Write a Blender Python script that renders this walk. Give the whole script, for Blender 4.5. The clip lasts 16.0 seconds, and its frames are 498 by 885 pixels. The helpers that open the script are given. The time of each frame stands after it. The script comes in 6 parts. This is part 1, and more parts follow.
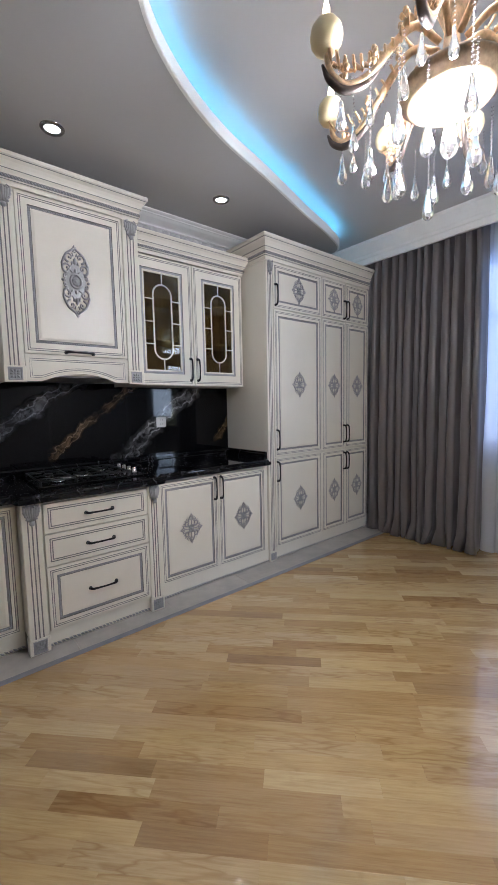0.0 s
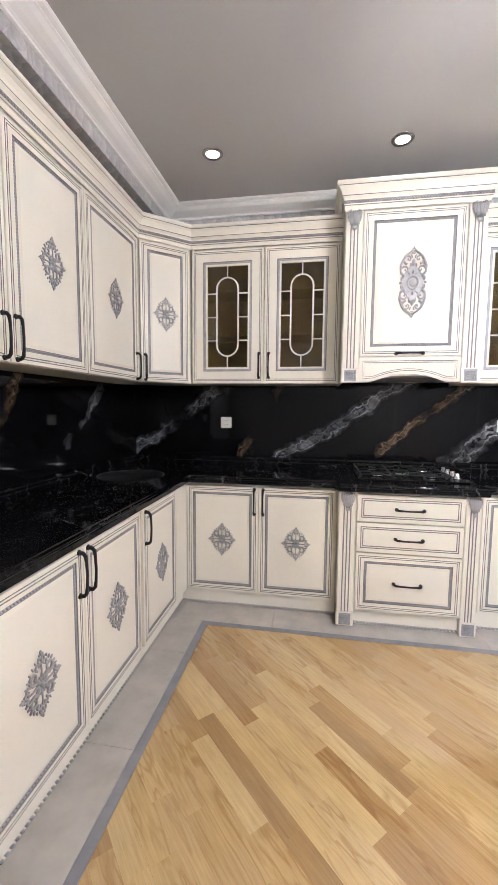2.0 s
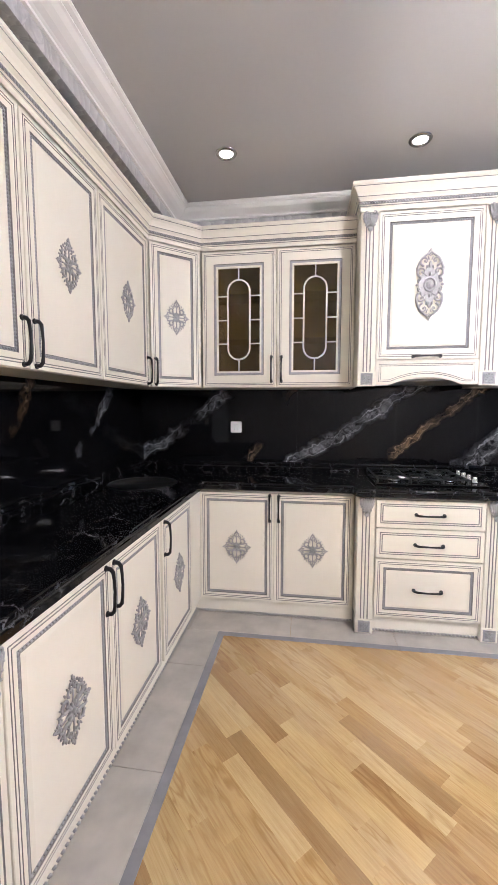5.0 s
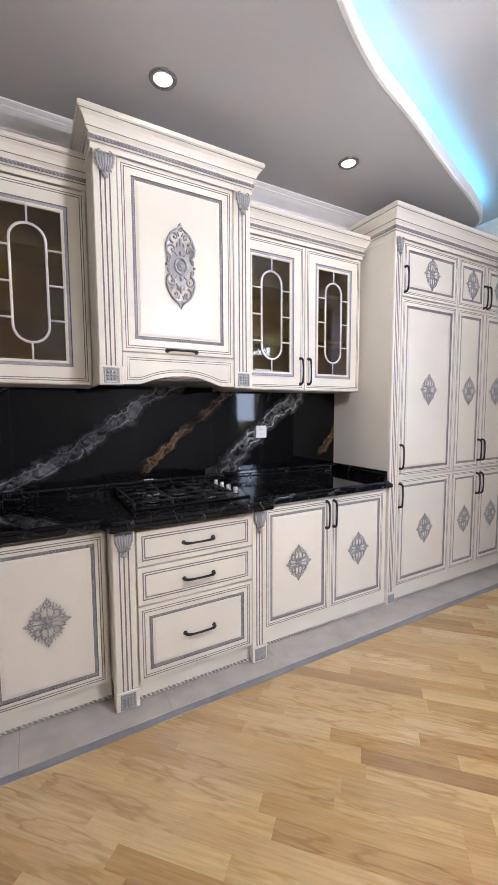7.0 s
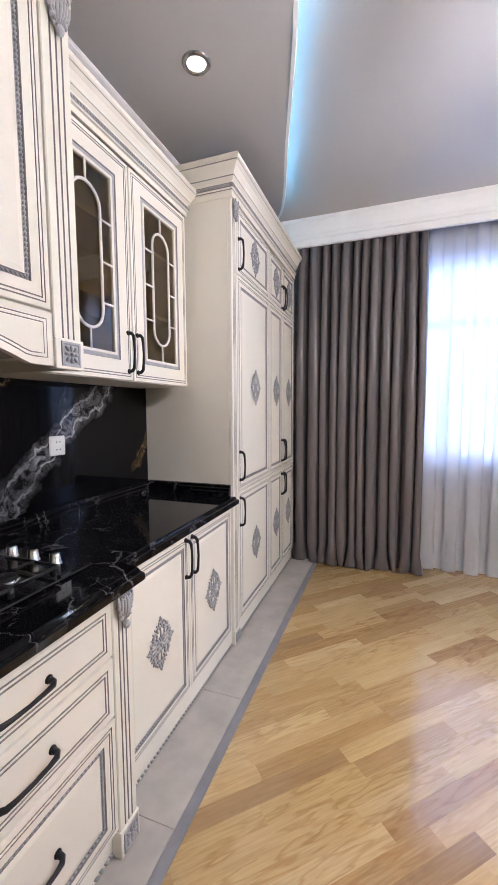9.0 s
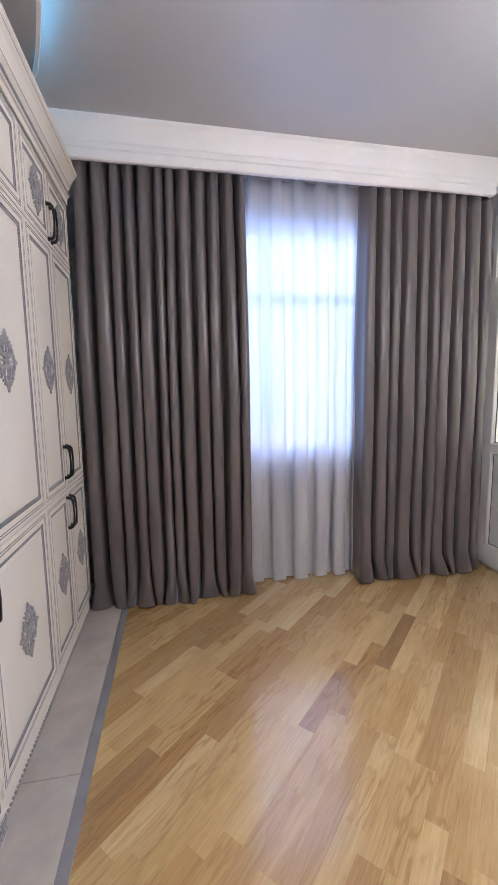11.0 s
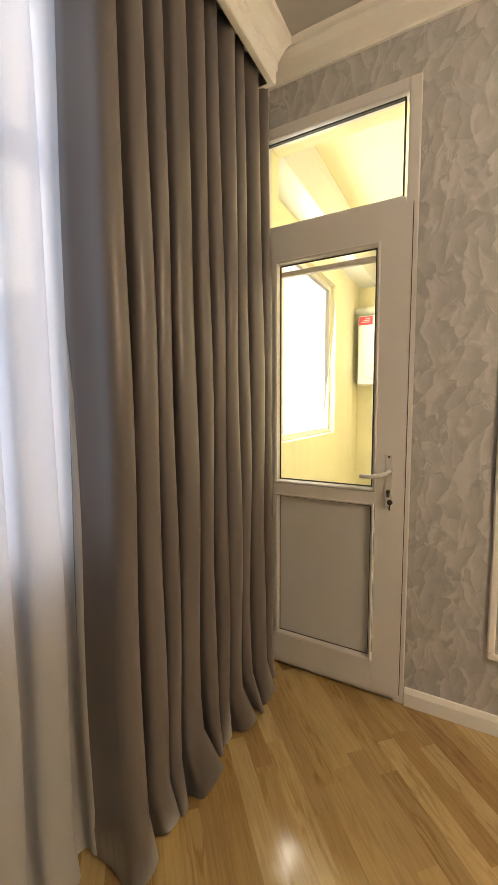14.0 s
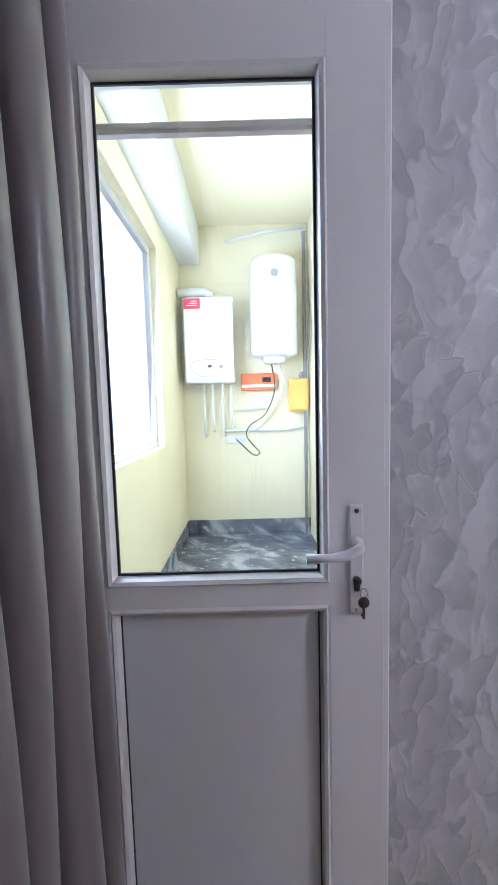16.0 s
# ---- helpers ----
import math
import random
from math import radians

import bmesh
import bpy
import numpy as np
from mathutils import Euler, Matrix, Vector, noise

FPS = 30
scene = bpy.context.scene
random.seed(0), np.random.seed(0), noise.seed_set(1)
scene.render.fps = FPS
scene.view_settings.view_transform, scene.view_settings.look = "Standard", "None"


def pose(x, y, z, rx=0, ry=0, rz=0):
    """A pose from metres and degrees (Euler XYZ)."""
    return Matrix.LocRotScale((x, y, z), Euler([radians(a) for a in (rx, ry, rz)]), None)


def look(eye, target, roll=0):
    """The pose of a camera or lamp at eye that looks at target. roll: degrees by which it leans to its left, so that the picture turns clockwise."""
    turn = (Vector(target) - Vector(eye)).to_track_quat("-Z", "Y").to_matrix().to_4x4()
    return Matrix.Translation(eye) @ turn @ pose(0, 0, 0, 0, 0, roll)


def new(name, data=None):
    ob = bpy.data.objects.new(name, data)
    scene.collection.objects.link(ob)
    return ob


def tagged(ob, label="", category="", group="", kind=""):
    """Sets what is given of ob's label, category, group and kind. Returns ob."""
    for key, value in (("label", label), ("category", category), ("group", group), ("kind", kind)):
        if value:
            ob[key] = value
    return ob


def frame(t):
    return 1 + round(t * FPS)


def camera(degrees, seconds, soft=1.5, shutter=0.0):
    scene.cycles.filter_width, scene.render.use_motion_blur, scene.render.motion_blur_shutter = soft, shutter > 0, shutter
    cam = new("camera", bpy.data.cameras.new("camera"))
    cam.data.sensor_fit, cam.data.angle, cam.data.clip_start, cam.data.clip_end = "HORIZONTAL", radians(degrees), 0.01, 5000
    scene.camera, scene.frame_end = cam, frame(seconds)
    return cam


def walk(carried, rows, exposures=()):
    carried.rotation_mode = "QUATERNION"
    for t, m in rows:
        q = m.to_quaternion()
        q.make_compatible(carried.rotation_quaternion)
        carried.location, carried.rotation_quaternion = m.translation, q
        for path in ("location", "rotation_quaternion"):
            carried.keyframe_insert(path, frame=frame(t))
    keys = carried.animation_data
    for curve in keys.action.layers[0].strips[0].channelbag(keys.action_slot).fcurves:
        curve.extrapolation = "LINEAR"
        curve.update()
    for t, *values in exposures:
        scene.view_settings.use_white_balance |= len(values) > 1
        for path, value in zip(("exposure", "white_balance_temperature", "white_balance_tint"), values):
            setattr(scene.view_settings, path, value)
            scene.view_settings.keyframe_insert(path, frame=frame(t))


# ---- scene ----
cam = camera(64.9, 16.0)
PATH = [
    (0, (0.152, 0.043, 1.304), (1.417, 1.581, 1.118), -1.2),
    (0.5, (0.287, 0.03, 1.313), (1.116, 1.84, 1.132), -0.9),
    (1, (0.25, -0.001, 1.312), (0.679, 1.944, 1.129), -0.1),
    (1.5, (0.293, -0.014, 1.311), (0.321, 1.978, 1.133), 0.3),
    (2, (0.336, -0.014, 1.308), (0.006, 1.951, 1.126), 0.5),
    (2.5, (0.325, -0.009, 1.297), (-0.313, 1.878, 1.117), 0.5),
    (3, (0.308, -0.011, 1.289), (-0.564, 1.78, 1.113), 0.4),
    (3.2, (0.298, -0.018, 1.291), (-0.627, 1.747, 1.114), 0.4),
    (5.3, (0.178, 0.03, 1.329), (0.096, 2.021, 1.16), 0.0),
    (5.5, (0.176, 0.044, 1.327), (0.239, 2.036, 1.163), -0.0),
    (6, (0.185, 0.153, 1.31), (0.586, 2.107, 1.162), -0.2),
    (6.5, (0.212, 0.366, 1.324), (0.911, 2.234, 1.175), -0.3),
    (7, (0.204, 0.591, 1.342), (1.179, 2.329, 1.176), -0.3),
    (7.5, (0.192, 0.857, 1.343), (1.437, 2.413, 1.176), -0.1),
    (8, (0.27, 1.097, 1.344), (1.751, 2.432, 1.181), -0.1),
    (8.5, (0.3, 1.346, 1.342), (2.003, 2.382, 1.179), -0.1),
    (9, (0.319, 1.575, 1.343), (2.19, 2.259, 1.173), -0.3),
    (9.5, (0.448, 1.709, 1.334), (2.409, 2.063, 1.16), -0.5),
    (9.7, (0.509, 1.753, 1.339), (2.486, 1.99, 1.156), -0.7),
    (11.8, (1.646, 1.821, 1.344), (3.506, 1.122, 1.115), -0.4),
    (12, (1.765, 1.795, 1.336), (3.588, 1.003, 1.115), -0.3),
    (12.5, (2.076, 1.692, 1.32), (3.756, 0.625, 1.114), -0.0),
    (13, (2.38, 1.602, 1.318), (3.858, 0.269, 1.115), -0.1),
    (13.5, (2.656, 1.487, 1.323), (3.881, -0.081, 1.126), -0.1),
    (14, (2.88, 1.244, 1.325), (3.838, -0.502, 1.145), -0.3),
    (14.5, (3.088, 1.024, 1.317), (3.79, -0.84, 1.14), -0.6),
    (15, (3.246, 0.795, 1.314), (3.72, -1.14, 1.142), -0.8),
    (15.5, (3.33, 0.527, 1.331), (3.594, -1.448, 1.162), -1.1),
    (16, (3.373, 0.323, 1.332), (3.376, -1.67, 1.16), -1.5),
]
EXPO = [(0.0, 0.32, 5550, 14), (0.5, 0.8, 5650, 14), (1.0, 1.08, 5800, 15), (1.5, 1.3, 5850, 16), (2.0, 1.5, 5850, 16), (3.0, 1.68, 5850, 17), (5.5, 1.5, 5850, 18), (7.0, 1.18, 5700, 18),
        (9.0, 1.15, 5850, 20), (12.0, 0.8, 5800, 22), (12.5, 0.72, 5900, 21), (13.0, 0.55, 6800, 15), (14.0, 0.5, 9900, 15), (14.6, 0.68, 9900, 19), (15.0, 0.95, 7300, 17), (15.5, 0.8, 5700, 18), (16.0, 0.52, 5150, 21)]
walk(cam, [(t, look(eye, target, roll)) for t, eye, target, roll in PATH], EXPO)

# ---- room sizes ----
WEST, EAST, SOUTH, NORTH = -1.09, 3.87, -0.525, 2.945
LOW, HIGH = 2.73, 2.88            # dropped ceiling over the kitchen, raised ceiling
FACE, PROUD, UFACE, HFACE = 2.385, 2.305, 2.63, 2.45   # cabinet fronts of the back run
LFACE, LUFACE = -0.475, -0.79     # cabinet fronts of the side run
CTOP = 0.87

# ---- world and lights ----
world = bpy.data.worlds.new("daylight")
scene.world = world
world.use_nodes = True
wn = world.node_tree
sky = wn.nodes.new("ShaderNodeTexSky")
sky.sky_type, sky.sun_disc = "NISHITA", False
sky.sun_elevation, sky.sun_rotation = radians(48), radians(270)
wn.links.new(sky.outputs[0], wn.nodes["Background"].inputs[0])
wn.nodes["Background"].inputs[1].default_value = 0.10


def lamp(name, kind, m, power, colour, **kw):
    data = bpy.data.lights.new(name, kind)
    data.energy, data.color = power, colour
    for key, value in kw.items():
        if key == "size": data.size = value
        if key == "size_y": data.shape, data.size_y = "RECTANGLE", value
        if key == "radius": data.shadow_soft_size = value
        if key == "spot": data.spot_size, data.spot_blend = radians(value), 0.7
    ob = new(name, data)
    ob.matrix_world = m
    return ob


SPOTS = [(-0.27, 2.27), (0.76, 2.305), (1.845, 2.35)]
CHAND = Vector((1.5, 0.65, 2.25))
lamp("sun", "SUN", look((0, 0, 0), (0.66, 0.05, -0.75)), 3.0, (1.0, 0.95, 0.88)).data.angle = radians(0.5)
lamp("window_light", "AREA", look((3.93, 1.175, 1.72), (0, 1.175, 1.5)), 9.5, (0.34, 0.56, 1.0), size=1.4, size_y=1.55)
lamp("balcony_light", "AREA", look((4.03, -1.885, 1.77), (0, -1.885, 1.5)), 46, (0.78, 0.89, 1.0), size=1.2, size_y=1.36)
for sx, sy in SPOTS:
    lamp("spot_light", "SPOT", look((sx, sy, LOW - 0.02), (sx, sy, 0)), 1.3, (1.0, 0.96, 0.90), radius=0.03, spot=90)
lamp("chandelier_light", "POINT", pose(CHAND.x, CHAND.y, CHAND.z - 0.06), 90, (1.0, 0.94, 0.86), radius=0.12)
lamp("chandelier_upper_light", "POINT", pose(CHAND.x, CHAND.y, CHAND.z + 0.34), 6, (1.0, 0.92, 0.82), radius=0.15)


# ---- materials ----
class Nodes:
    """A small helper that strings shader nodes together."""
    def __init__(self, name):
        self.mat = bpy.data.materials.new(name)
        self.mat.use_nodes = True
        self.t = self.mat.node_tree
        self.out = self.t.nodes["Material Output"]
        self.p = self.t.nodes["Principled BSDF"]

    def put(self, sock, v):
        if isinstance(v, bpy.types.NodeSocket):
            self.t.links.new(v, sock)
        elif isinstance(v, (tuple, list)) and len(v) == 3 and sock.type == "RGBA":
            sock.default_value = (*v, 1)
        else:
            sock.default_value = v

    def node(self, kind, out=0, props=(), **ins):
        n = self.t.nodes.new(kind)
        props = dict(props)
        if "operation" in props:
            n.operation = props["operation"]
        if "feature" in props:
            n.feature = props["feature"]
        if "wave_type" in props:
            n.wave_type, n.bands_direction = props["wave_type"], props["bands_direction"]
        for k, v in ins.items():
            key = int(k[1:]) if k[0] == "i" and k[1:].isdigit() else k.replace("_", " ")
            self.put(n.inputs[key], v)
        return n.outputs[out]

    def coord(self, kind="Object"):
        n = self.t.nodes.new("ShaderNodeTexCoord")
        return n.outputs[kind]

    def mapped(self, v, scale=(1, 1, 1), rot=(0, 0, 0), loc=(0, 0, 0)):
        return self.node("ShaderNodeMapping", 0, (), Vector=v, Scale=scale, Rotation=rot, Location=loc)

    def noise(self, v, scale, detail=4, rough=0.55, distort=0.0):
        return self.node("ShaderNodeTexNoise", 0, (), Vector=v, Scale=scale, Detail=detail, Roughness=rough, Distortion=distort)

    def ramp(self, fac, *stops):
        n = self.t.nodes.new("ShaderNodeValToRGB")
        e = n.color_ramp.elements
        while len(e) < len(stops):
            e.new(0.5)
        for el, (pos, col) in zip(e, stops):
            el.position = pos
            el.color = (*col, 1) if isinstance(col, (tuple, list)) else (col, col, col, 1)
        self.t.links.new(fac, n.inputs[0])
        return n.outputs[0]

    def mix(self, fac, a, b, blend="MIX"):
        n = self.t.nodes.new("ShaderNodeMix")
        n.data_type, n.blend_type = "RGBA", blend
        self.put(n.inputs[0], fac), self.put(n.inputs[6], a), self.put(n.inputs[7], b)
        return n.outputs[2]

    def math(self, op, a, b=0.0, c=0.0):
        n = self.t.nodes.new("ShaderNodeMath")
        n.operation = op
        self.put(n.inputs[0], a), self.put(n.inputs[1], b), self.put(n.inputs[2], c)
        return n.outputs[0]

    def bump(self, h, strength=0.2, dist=0.002):
        self.put(self.p.inputs["Normal"], self.node("ShaderNodeBump", 0, (), Height=h, Strength=strength, Distance=dist))

    def base(self, col, rough=0.5, metal=0.0, coat=0.0, spec=0.5):
        p = self.p.inputs
        self.put(p["Base Color"], col), self.put(p["Roughness"], rough), self.put(p["Metallic"], metal)
        self.put(p["Coat Weight"], coat), self.put(p["Specular IOR Level"], spec)
        return self


def plain(name, col, rough=0.5, metal=0.0, vary=0.06, scale=6.0, bump=0.0, coat=0.0, fine=90.0):
    """A painted or cast surface with slight variation at two scales."""
    n = Nodes(name)
    v = n.coord()
    a = n.noise(v, scale, 3)
    b = n.noise(v, fine, 2)
    lo, hi = tuple(c * (1 - vary) for c in col), tuple(min(1, c * (1 + vary)) for c in col)
    n.base(n.ramp(a, (0.3, lo), (0.7, hi)), n.math("ADD", n.math("MULTIPLY", b, 0.12), rough - 0.06), metal, coat)
    if bump:
        n.bump(b, bump, 0.001)
    return n.mat


def glow(name, col, strength):
    n = Nodes(name)
    e = n.node("ShaderNodeEmission", 0, (), Color=col, Strength=strength)
    n.t.links.new(e, n.out.inputs[0])
    return n.mat


def pane_glass(name, tint):
    """Thin glass: clear with a tint, glossier at grazing angles."""
    n = Nodes(name)
    tr = n.node("ShaderNodeBsdfTransparent", 0, (), Color=tint)
    gl = n.node("ShaderNodeBsdfGlossy", 0, (), Color=(1, 1, 1), Roughness=0.01)
    facing = n.node("ShaderNodeLayerWeight", 1, (), Blend=0.5)
    fr = n.math("MULTIPLY_ADD", n.math("POWER", facing, 4.0), 0.85, 0.045)
    n.t.links.new(n.node("ShaderNodeMixShader", 0, (), i0=fr, i1=tr, i2=gl), n.out.inputs[0])
    return n.mat


def black_stone(name, veins, fine):
    """Polished black marble. veins: (angle, offset, width, colour, stretch) of the broad bands in the slab's x-z plane."""
    n = Nodes(name)
    v = n.coord()
    warp = n.noise(n.mapped(v, (1.6, 1.6, 1.6)), 2.2, 5, 0.6)
    warp2 = n.noise(v, 14, 4, 0.6)
    sep = n.t.nodes.new("ShaderNodeSeparateXYZ")
    n.t.links.new(v, sep.inputs[0])
    col = n.ramp(n.noise(v, 3.5, 4), (0.3, (0.002, 0.002, 0.0025)), (0.75, (0.006, 0.006, 0.007)))
    for k, (ang, off, width, colour, seed) in enumerate(veins):
        c, s = math.cos(radians(ang)), math.sin(radians(ang))
        d = n.math("ADD", n.math("MULTIPLY", sep.outputs[0], s), n.math("MULTIPLY", sep.outputs[2], -c))
        d = n.math("ADD", d, n.math("MULTIPLY_ADD", warp, 0.16, -0.08 - off))
        d = n.math("ADD", d, n.math("MULTIPLY_ADD", warp2, 0.075, -0.0375))
        band = n.math("DIVIDE", n.math("ABSOLUTE", d), width)
        body = n.ramp(band, (0.0, 1.0), (1.0, 0.0))
        streak = n.noise(n.mapped(v, (5, 5, 5), (0, radians(-ang), 0), (seed, 0, seed * 2)), 3.0, 6, 0.7, 1.4)
        fade = n.noise(n.mapped(v, (1, 1, 1), (0, 0, 0), (seed * 3.1, 0, seed)), 2.6, 2)
        m = n.math("MULTIPLY", n.math("MULTIPLY", body, n.ramp(streak, (0.40, 0.02), (0.66, 0.85))), n.ramp(fade, (0.42, 0.0), (0.62, 1.0)))
        edge = n.math("MULTIPLY", n.ramp(n.math("ABSOLUTE", n.math("SUBTRACT", band, 0.45)), (0.0, 1.0), (0.10, 0.0)), n.ramp(fade, (0.46, 0.0), (0.62, 0.8)))
        col = n.mix(m, col, colour)
        col = n.mix(n.math("MULTIPLY", n.math("MULTIPLY", edge, streak), 1.3), col, tuple(min(1, q * 1.5 + 0.06) for q in colour))
    if fine:
        # a crackled net of thin pale veins, broken up by a slow noise
        bend = n.node("ShaderNodeTexNoise", 1, (), Vector=v, Scale=6.0, Detail=6.0, Roughness=0.7)
        w = n.node("ShaderNodeVectorMath", 0, {"operation": "ADD"}, i0=v, i1=n.node("ShaderNodeVectorMath", 0, {"operation": "SCALE"}, i0=bend, i3=0.16))
        for size, width, lo, hi, weight in ((6.5, 0.020, 0.44, 0.62, 1.0), (15.0, 0.030, 0.48, 0.66, 0.6)):
            net = n.ramp(n.node("ShaderNodeTexVoronoi", 0, {"feature": "DISTANCE_TO_EDGE"}, Vector=n.mapped(w, (1, 0.7, 1), (0, 0, 0.6)), Scale=size), (0.0, 1.0), (width, 0.0))
            part_of = n.ramp(n.noise(v, size * 0.62, 3), (lo, 0.0), (hi, 1.0))
            col = n.mix(n.math("MULTIPLY", n.math("MULTIPLY", net, part_of), fine * weight), col, (0.46, 0.46, 0.47))
        specks = n.ramp(n.noise(v, 60.0, 4, 0.7), (0.64, 0.0), (0.72, 1.0))
        specks = n.math("MULTIPLY", specks, n.ramp(n.noise(v, 4.0, 3), (0.5, 0.0), (0.65, 1.0)))
        col = n.mix(n.math("MULTIPLY", specks, fine * 0.4), col, (0.35, 0.35, 0.37))
    n.base(col, 0.05, 0.0, 0.0, 0.24)
    return n.mat


def oak():
    n = Nodes("oak_parquet")
    info = n.t.nodes.new("ShaderNodeObjectInfo")
    rnd = info.outputs["Random"]
    island = n.t.nodes.new("ShaderNodeNewGeometry").outputs["Random Per Island"]
    key = n.math("FRACT", n.math("ADD", rnd, island))
    shift = n.node("ShaderNodeCombineXYZ", 0, (), X=n.math("MULTIPLY", key, 37.0), Y=n.math("MULTIPLY", key, 11.0), Z=n.math("MULTIPLY", key, 5.0))
    v = n.node("ShaderNodeVectorMath", 0, {"operation": "ADD"}, i0=n.coord(), i1=shift)
    swirl = n.noise(n.mapped(v, (1.7, 11, 1)), 1.5, 3, 0.5)
    rings = n.math("PINGPONG", n.math("MULTIPLY", swirl, 12.0), 1.0)
    fine = n.noise(n.mapped(v, (3, 70, 3)), 2.0, 5, 0.65)
    pores = n.noise(n.mapped(v, (7, 220, 5)), 2.0, 3, 0.7)
    cloud = n.noise(n.mapped(v, (2, 7, 2)), 2.0, 3)
    knot = n.noise(n.mapped(v, (5, 9, 4)), 1.6, 2)
    tone = n.ramp(key, (0.0, (0.390, 0.251, 0.100)), (0.16, (0.521, 0.374, 0.171)), (0.30, (0.418, 0.273, 0.112)), (0.42, (0.335, 0.205, 0.083)), (0.52, (0.557, 0.412, 0.196)), (0.66, (0.436, 0.301, 0.125)), (0.76, (0.576, 0.440, 0.225)), (0.86, (0.372, 0.233, 0.098)), (0.93, (0.492, 0.347, 0.158)), (1.0, (0.269, 0.162, 0.069)))
    plainness = n.ramp(n.math("FRACT", n.math("MULTIPLY", key, 7.3)), (0.35, 0.12), (0.70, 1.0))
    col = n.mix(n.math("MULTIPLY", n.ramp(rings, (0.50, 0.0), (0.98, 0.8)), plainness), tone, n.mix(1.0, tone, (0.62, 0.50, 0.38), "MULTIPLY"))
    col = n.mix(n.ramp(fine, (0.38, 0.0), (0.70, 0.75)), col, n.mix(1.0, tone, (0.68, 0.56, 0.46), "MULTIPLY"))
    col = n.mix(n.ramp(pores, (0.58, 0.0), (0.75, 0.4)), col, n.mix(1.0, tone, (0.48, 0.38, 0.30), "MULTIPLY"))
    col = n.mix(n.ramp(cloud, (0.35, 0.0), (0.75, 0.45)), col, n.mix(1.0, tone, (1.22, 1.2, 1.18), "MULTIPLY"))
    col = n.mix(n.ramp(knot, (0.66, 0.0), (0.80, 0.6)), col, n.mix(1.0, tone, (0.55, 0.42, 0.32), "MULTIPLY"))
    n.base(col, n.ramp(cloud, (0.2, 0.16), (0.8, 0.26)), 0.0, 0.85, 0.5)
    n.put(n.p.inputs["Coat IOR"], 1.65)
    n.put(n.p.inputs["Coat Roughness"], 0.11)
    n.bump(n.mix(0.5, fine, cloud), 0.10, 0.0012)
    return n.mat


def wallpaper():
    """Grey plaster-look wallpaper with soft leaf-like brush marks."""
    n = Nodes("leaf_wallpaper")
    v = n.coord()
    bend = n.node("ShaderNodeTexNoise", 1, (), Vector=v, Scale=8.0, Detail=3.0)
    w = n.node("ShaderNodeVectorMath", 0, {"operation": "ADD"}, i0=v, i1=n.node("ShaderNodeVectorMath", 0, {"operation": "SCALE"}, i0=bend, i3=0.075))

    def strokes(rot, scale, loc):
        """Leaf-shaped dabs, each shaded from one side to the other."""
        m = n.mapped(n.mapped(w, (1, 1, 1), rot), scale, (0, 0, 0), loc)
        mid = n.node("ShaderNodeTexVoronoi", 2, {"feature": "SMOOTH_F1"}, Vector=m, Scale=1.0, Smoothness=0.16)
        hue = n.node("ShaderNodeTexVoronoi", 1, {"feature": "SMOOTH_F1"}, Vector=m, Scale=1.0, Smoothness=0.16)
        rim = n.node("ShaderNodeTexVoronoi", 0, {"feature": "DISTANCE_TO_EDGE"}, Vector=m, Scale=1.0)
        sep = n.t.nodes.new("ShaderNodeSeparateXYZ")
        n.t.links.new(n.node("ShaderNodeVectorMath", 0, {"operation": "SUBTRACT"}, i0=m, i1=mid), sep.inputs[0])
        side = n.math("ADD", n.math("MULTIPLY", n.math("ADD", sep.outputs[0], sep.outputs[1]), 1.0), n.math("MULTIPLY", sep.outputs[2], 0.25))
        hairs = n.noise(n.mapped(m, (7, 7, 0.8)), 1.0, 3, 0.6, 0.3)
        tone = n.math("ADD", n.math("ADD", side, n.math("MULTIPLY_ADD", hue, 0.28, 0.36)), n.math("MULTIPLY_ADD", hairs, 0.5, -0.25))
        return tone, rim

    t1, r1 = strokes((0.22, 0.30, 0), (21, 21, 4.4), (0, 0, 0))
    t2, r2 = strokes((-0.26, -0.36, 0), (19, 19, 4.2), (4, 2, 1))
    t3, r3 = strokes((0.55, 0.7, 0), (24, 24, 6.5), (9, 5, 3))
    pick = n.ramp(n.noise(n.mapped(w, (1, 1, 0.6)), 6.0, 3, 0.6), (0.47, 0.0), (0.53, 1.0))
    pick2 = n.ramp(n.noise(n.mapped(w, (1, 1, 0.5), (0, 0, 0), (3, 7, 2)), 5.0, 3, 0.6), (0.54, 0.0), (0.58, 1.0))
    both = n.mix(pick2, n.mix(pick, t1, t2), t3)
    rim = n.mix(pick2, n.mix(pick, r1, r2), r3)
    line = n.math("MULTIPLY", n.ramp(rim, (0.0, 1.0), (0.06, 0.0)), n.ramp(n.noise(w, 9.0, 2), (0.42, 0.0), (0.58, 1.0)))
    shine = n.math("MULTIPLY", n.ramp(rim, (0.03, 0.0), (0.06, 1.0), (0.10, 0.0)), n.ramp(n.noise(n.mapped(w, (1, 1, 1), (0, 0, 0), (5, 1, 8)), 11.0, 2), (0.54, 0.0), (0.66, 1.0)))
    big = n.noise(v, 2.5, 2)
    tone = n.ramp(both, (0.0, (0.365, 0.362, 0.367)), (0.35, (0.418, 0.413, 0.417)), (0.62, (0.450, 0.444, 0.448)), (0.92, (0.495, 0.487, 0.488)), (1.0, (0.54, 0.53, 0.53)))
    tone = n.mix(n.math("MULTIPLY", line, 0.42), tone, (0.22, 0.22, 0.235))
    tone = n.mix(n.math("MULTIPLY", shine, 0.5), tone, (0.66, 0.65, 0.65))
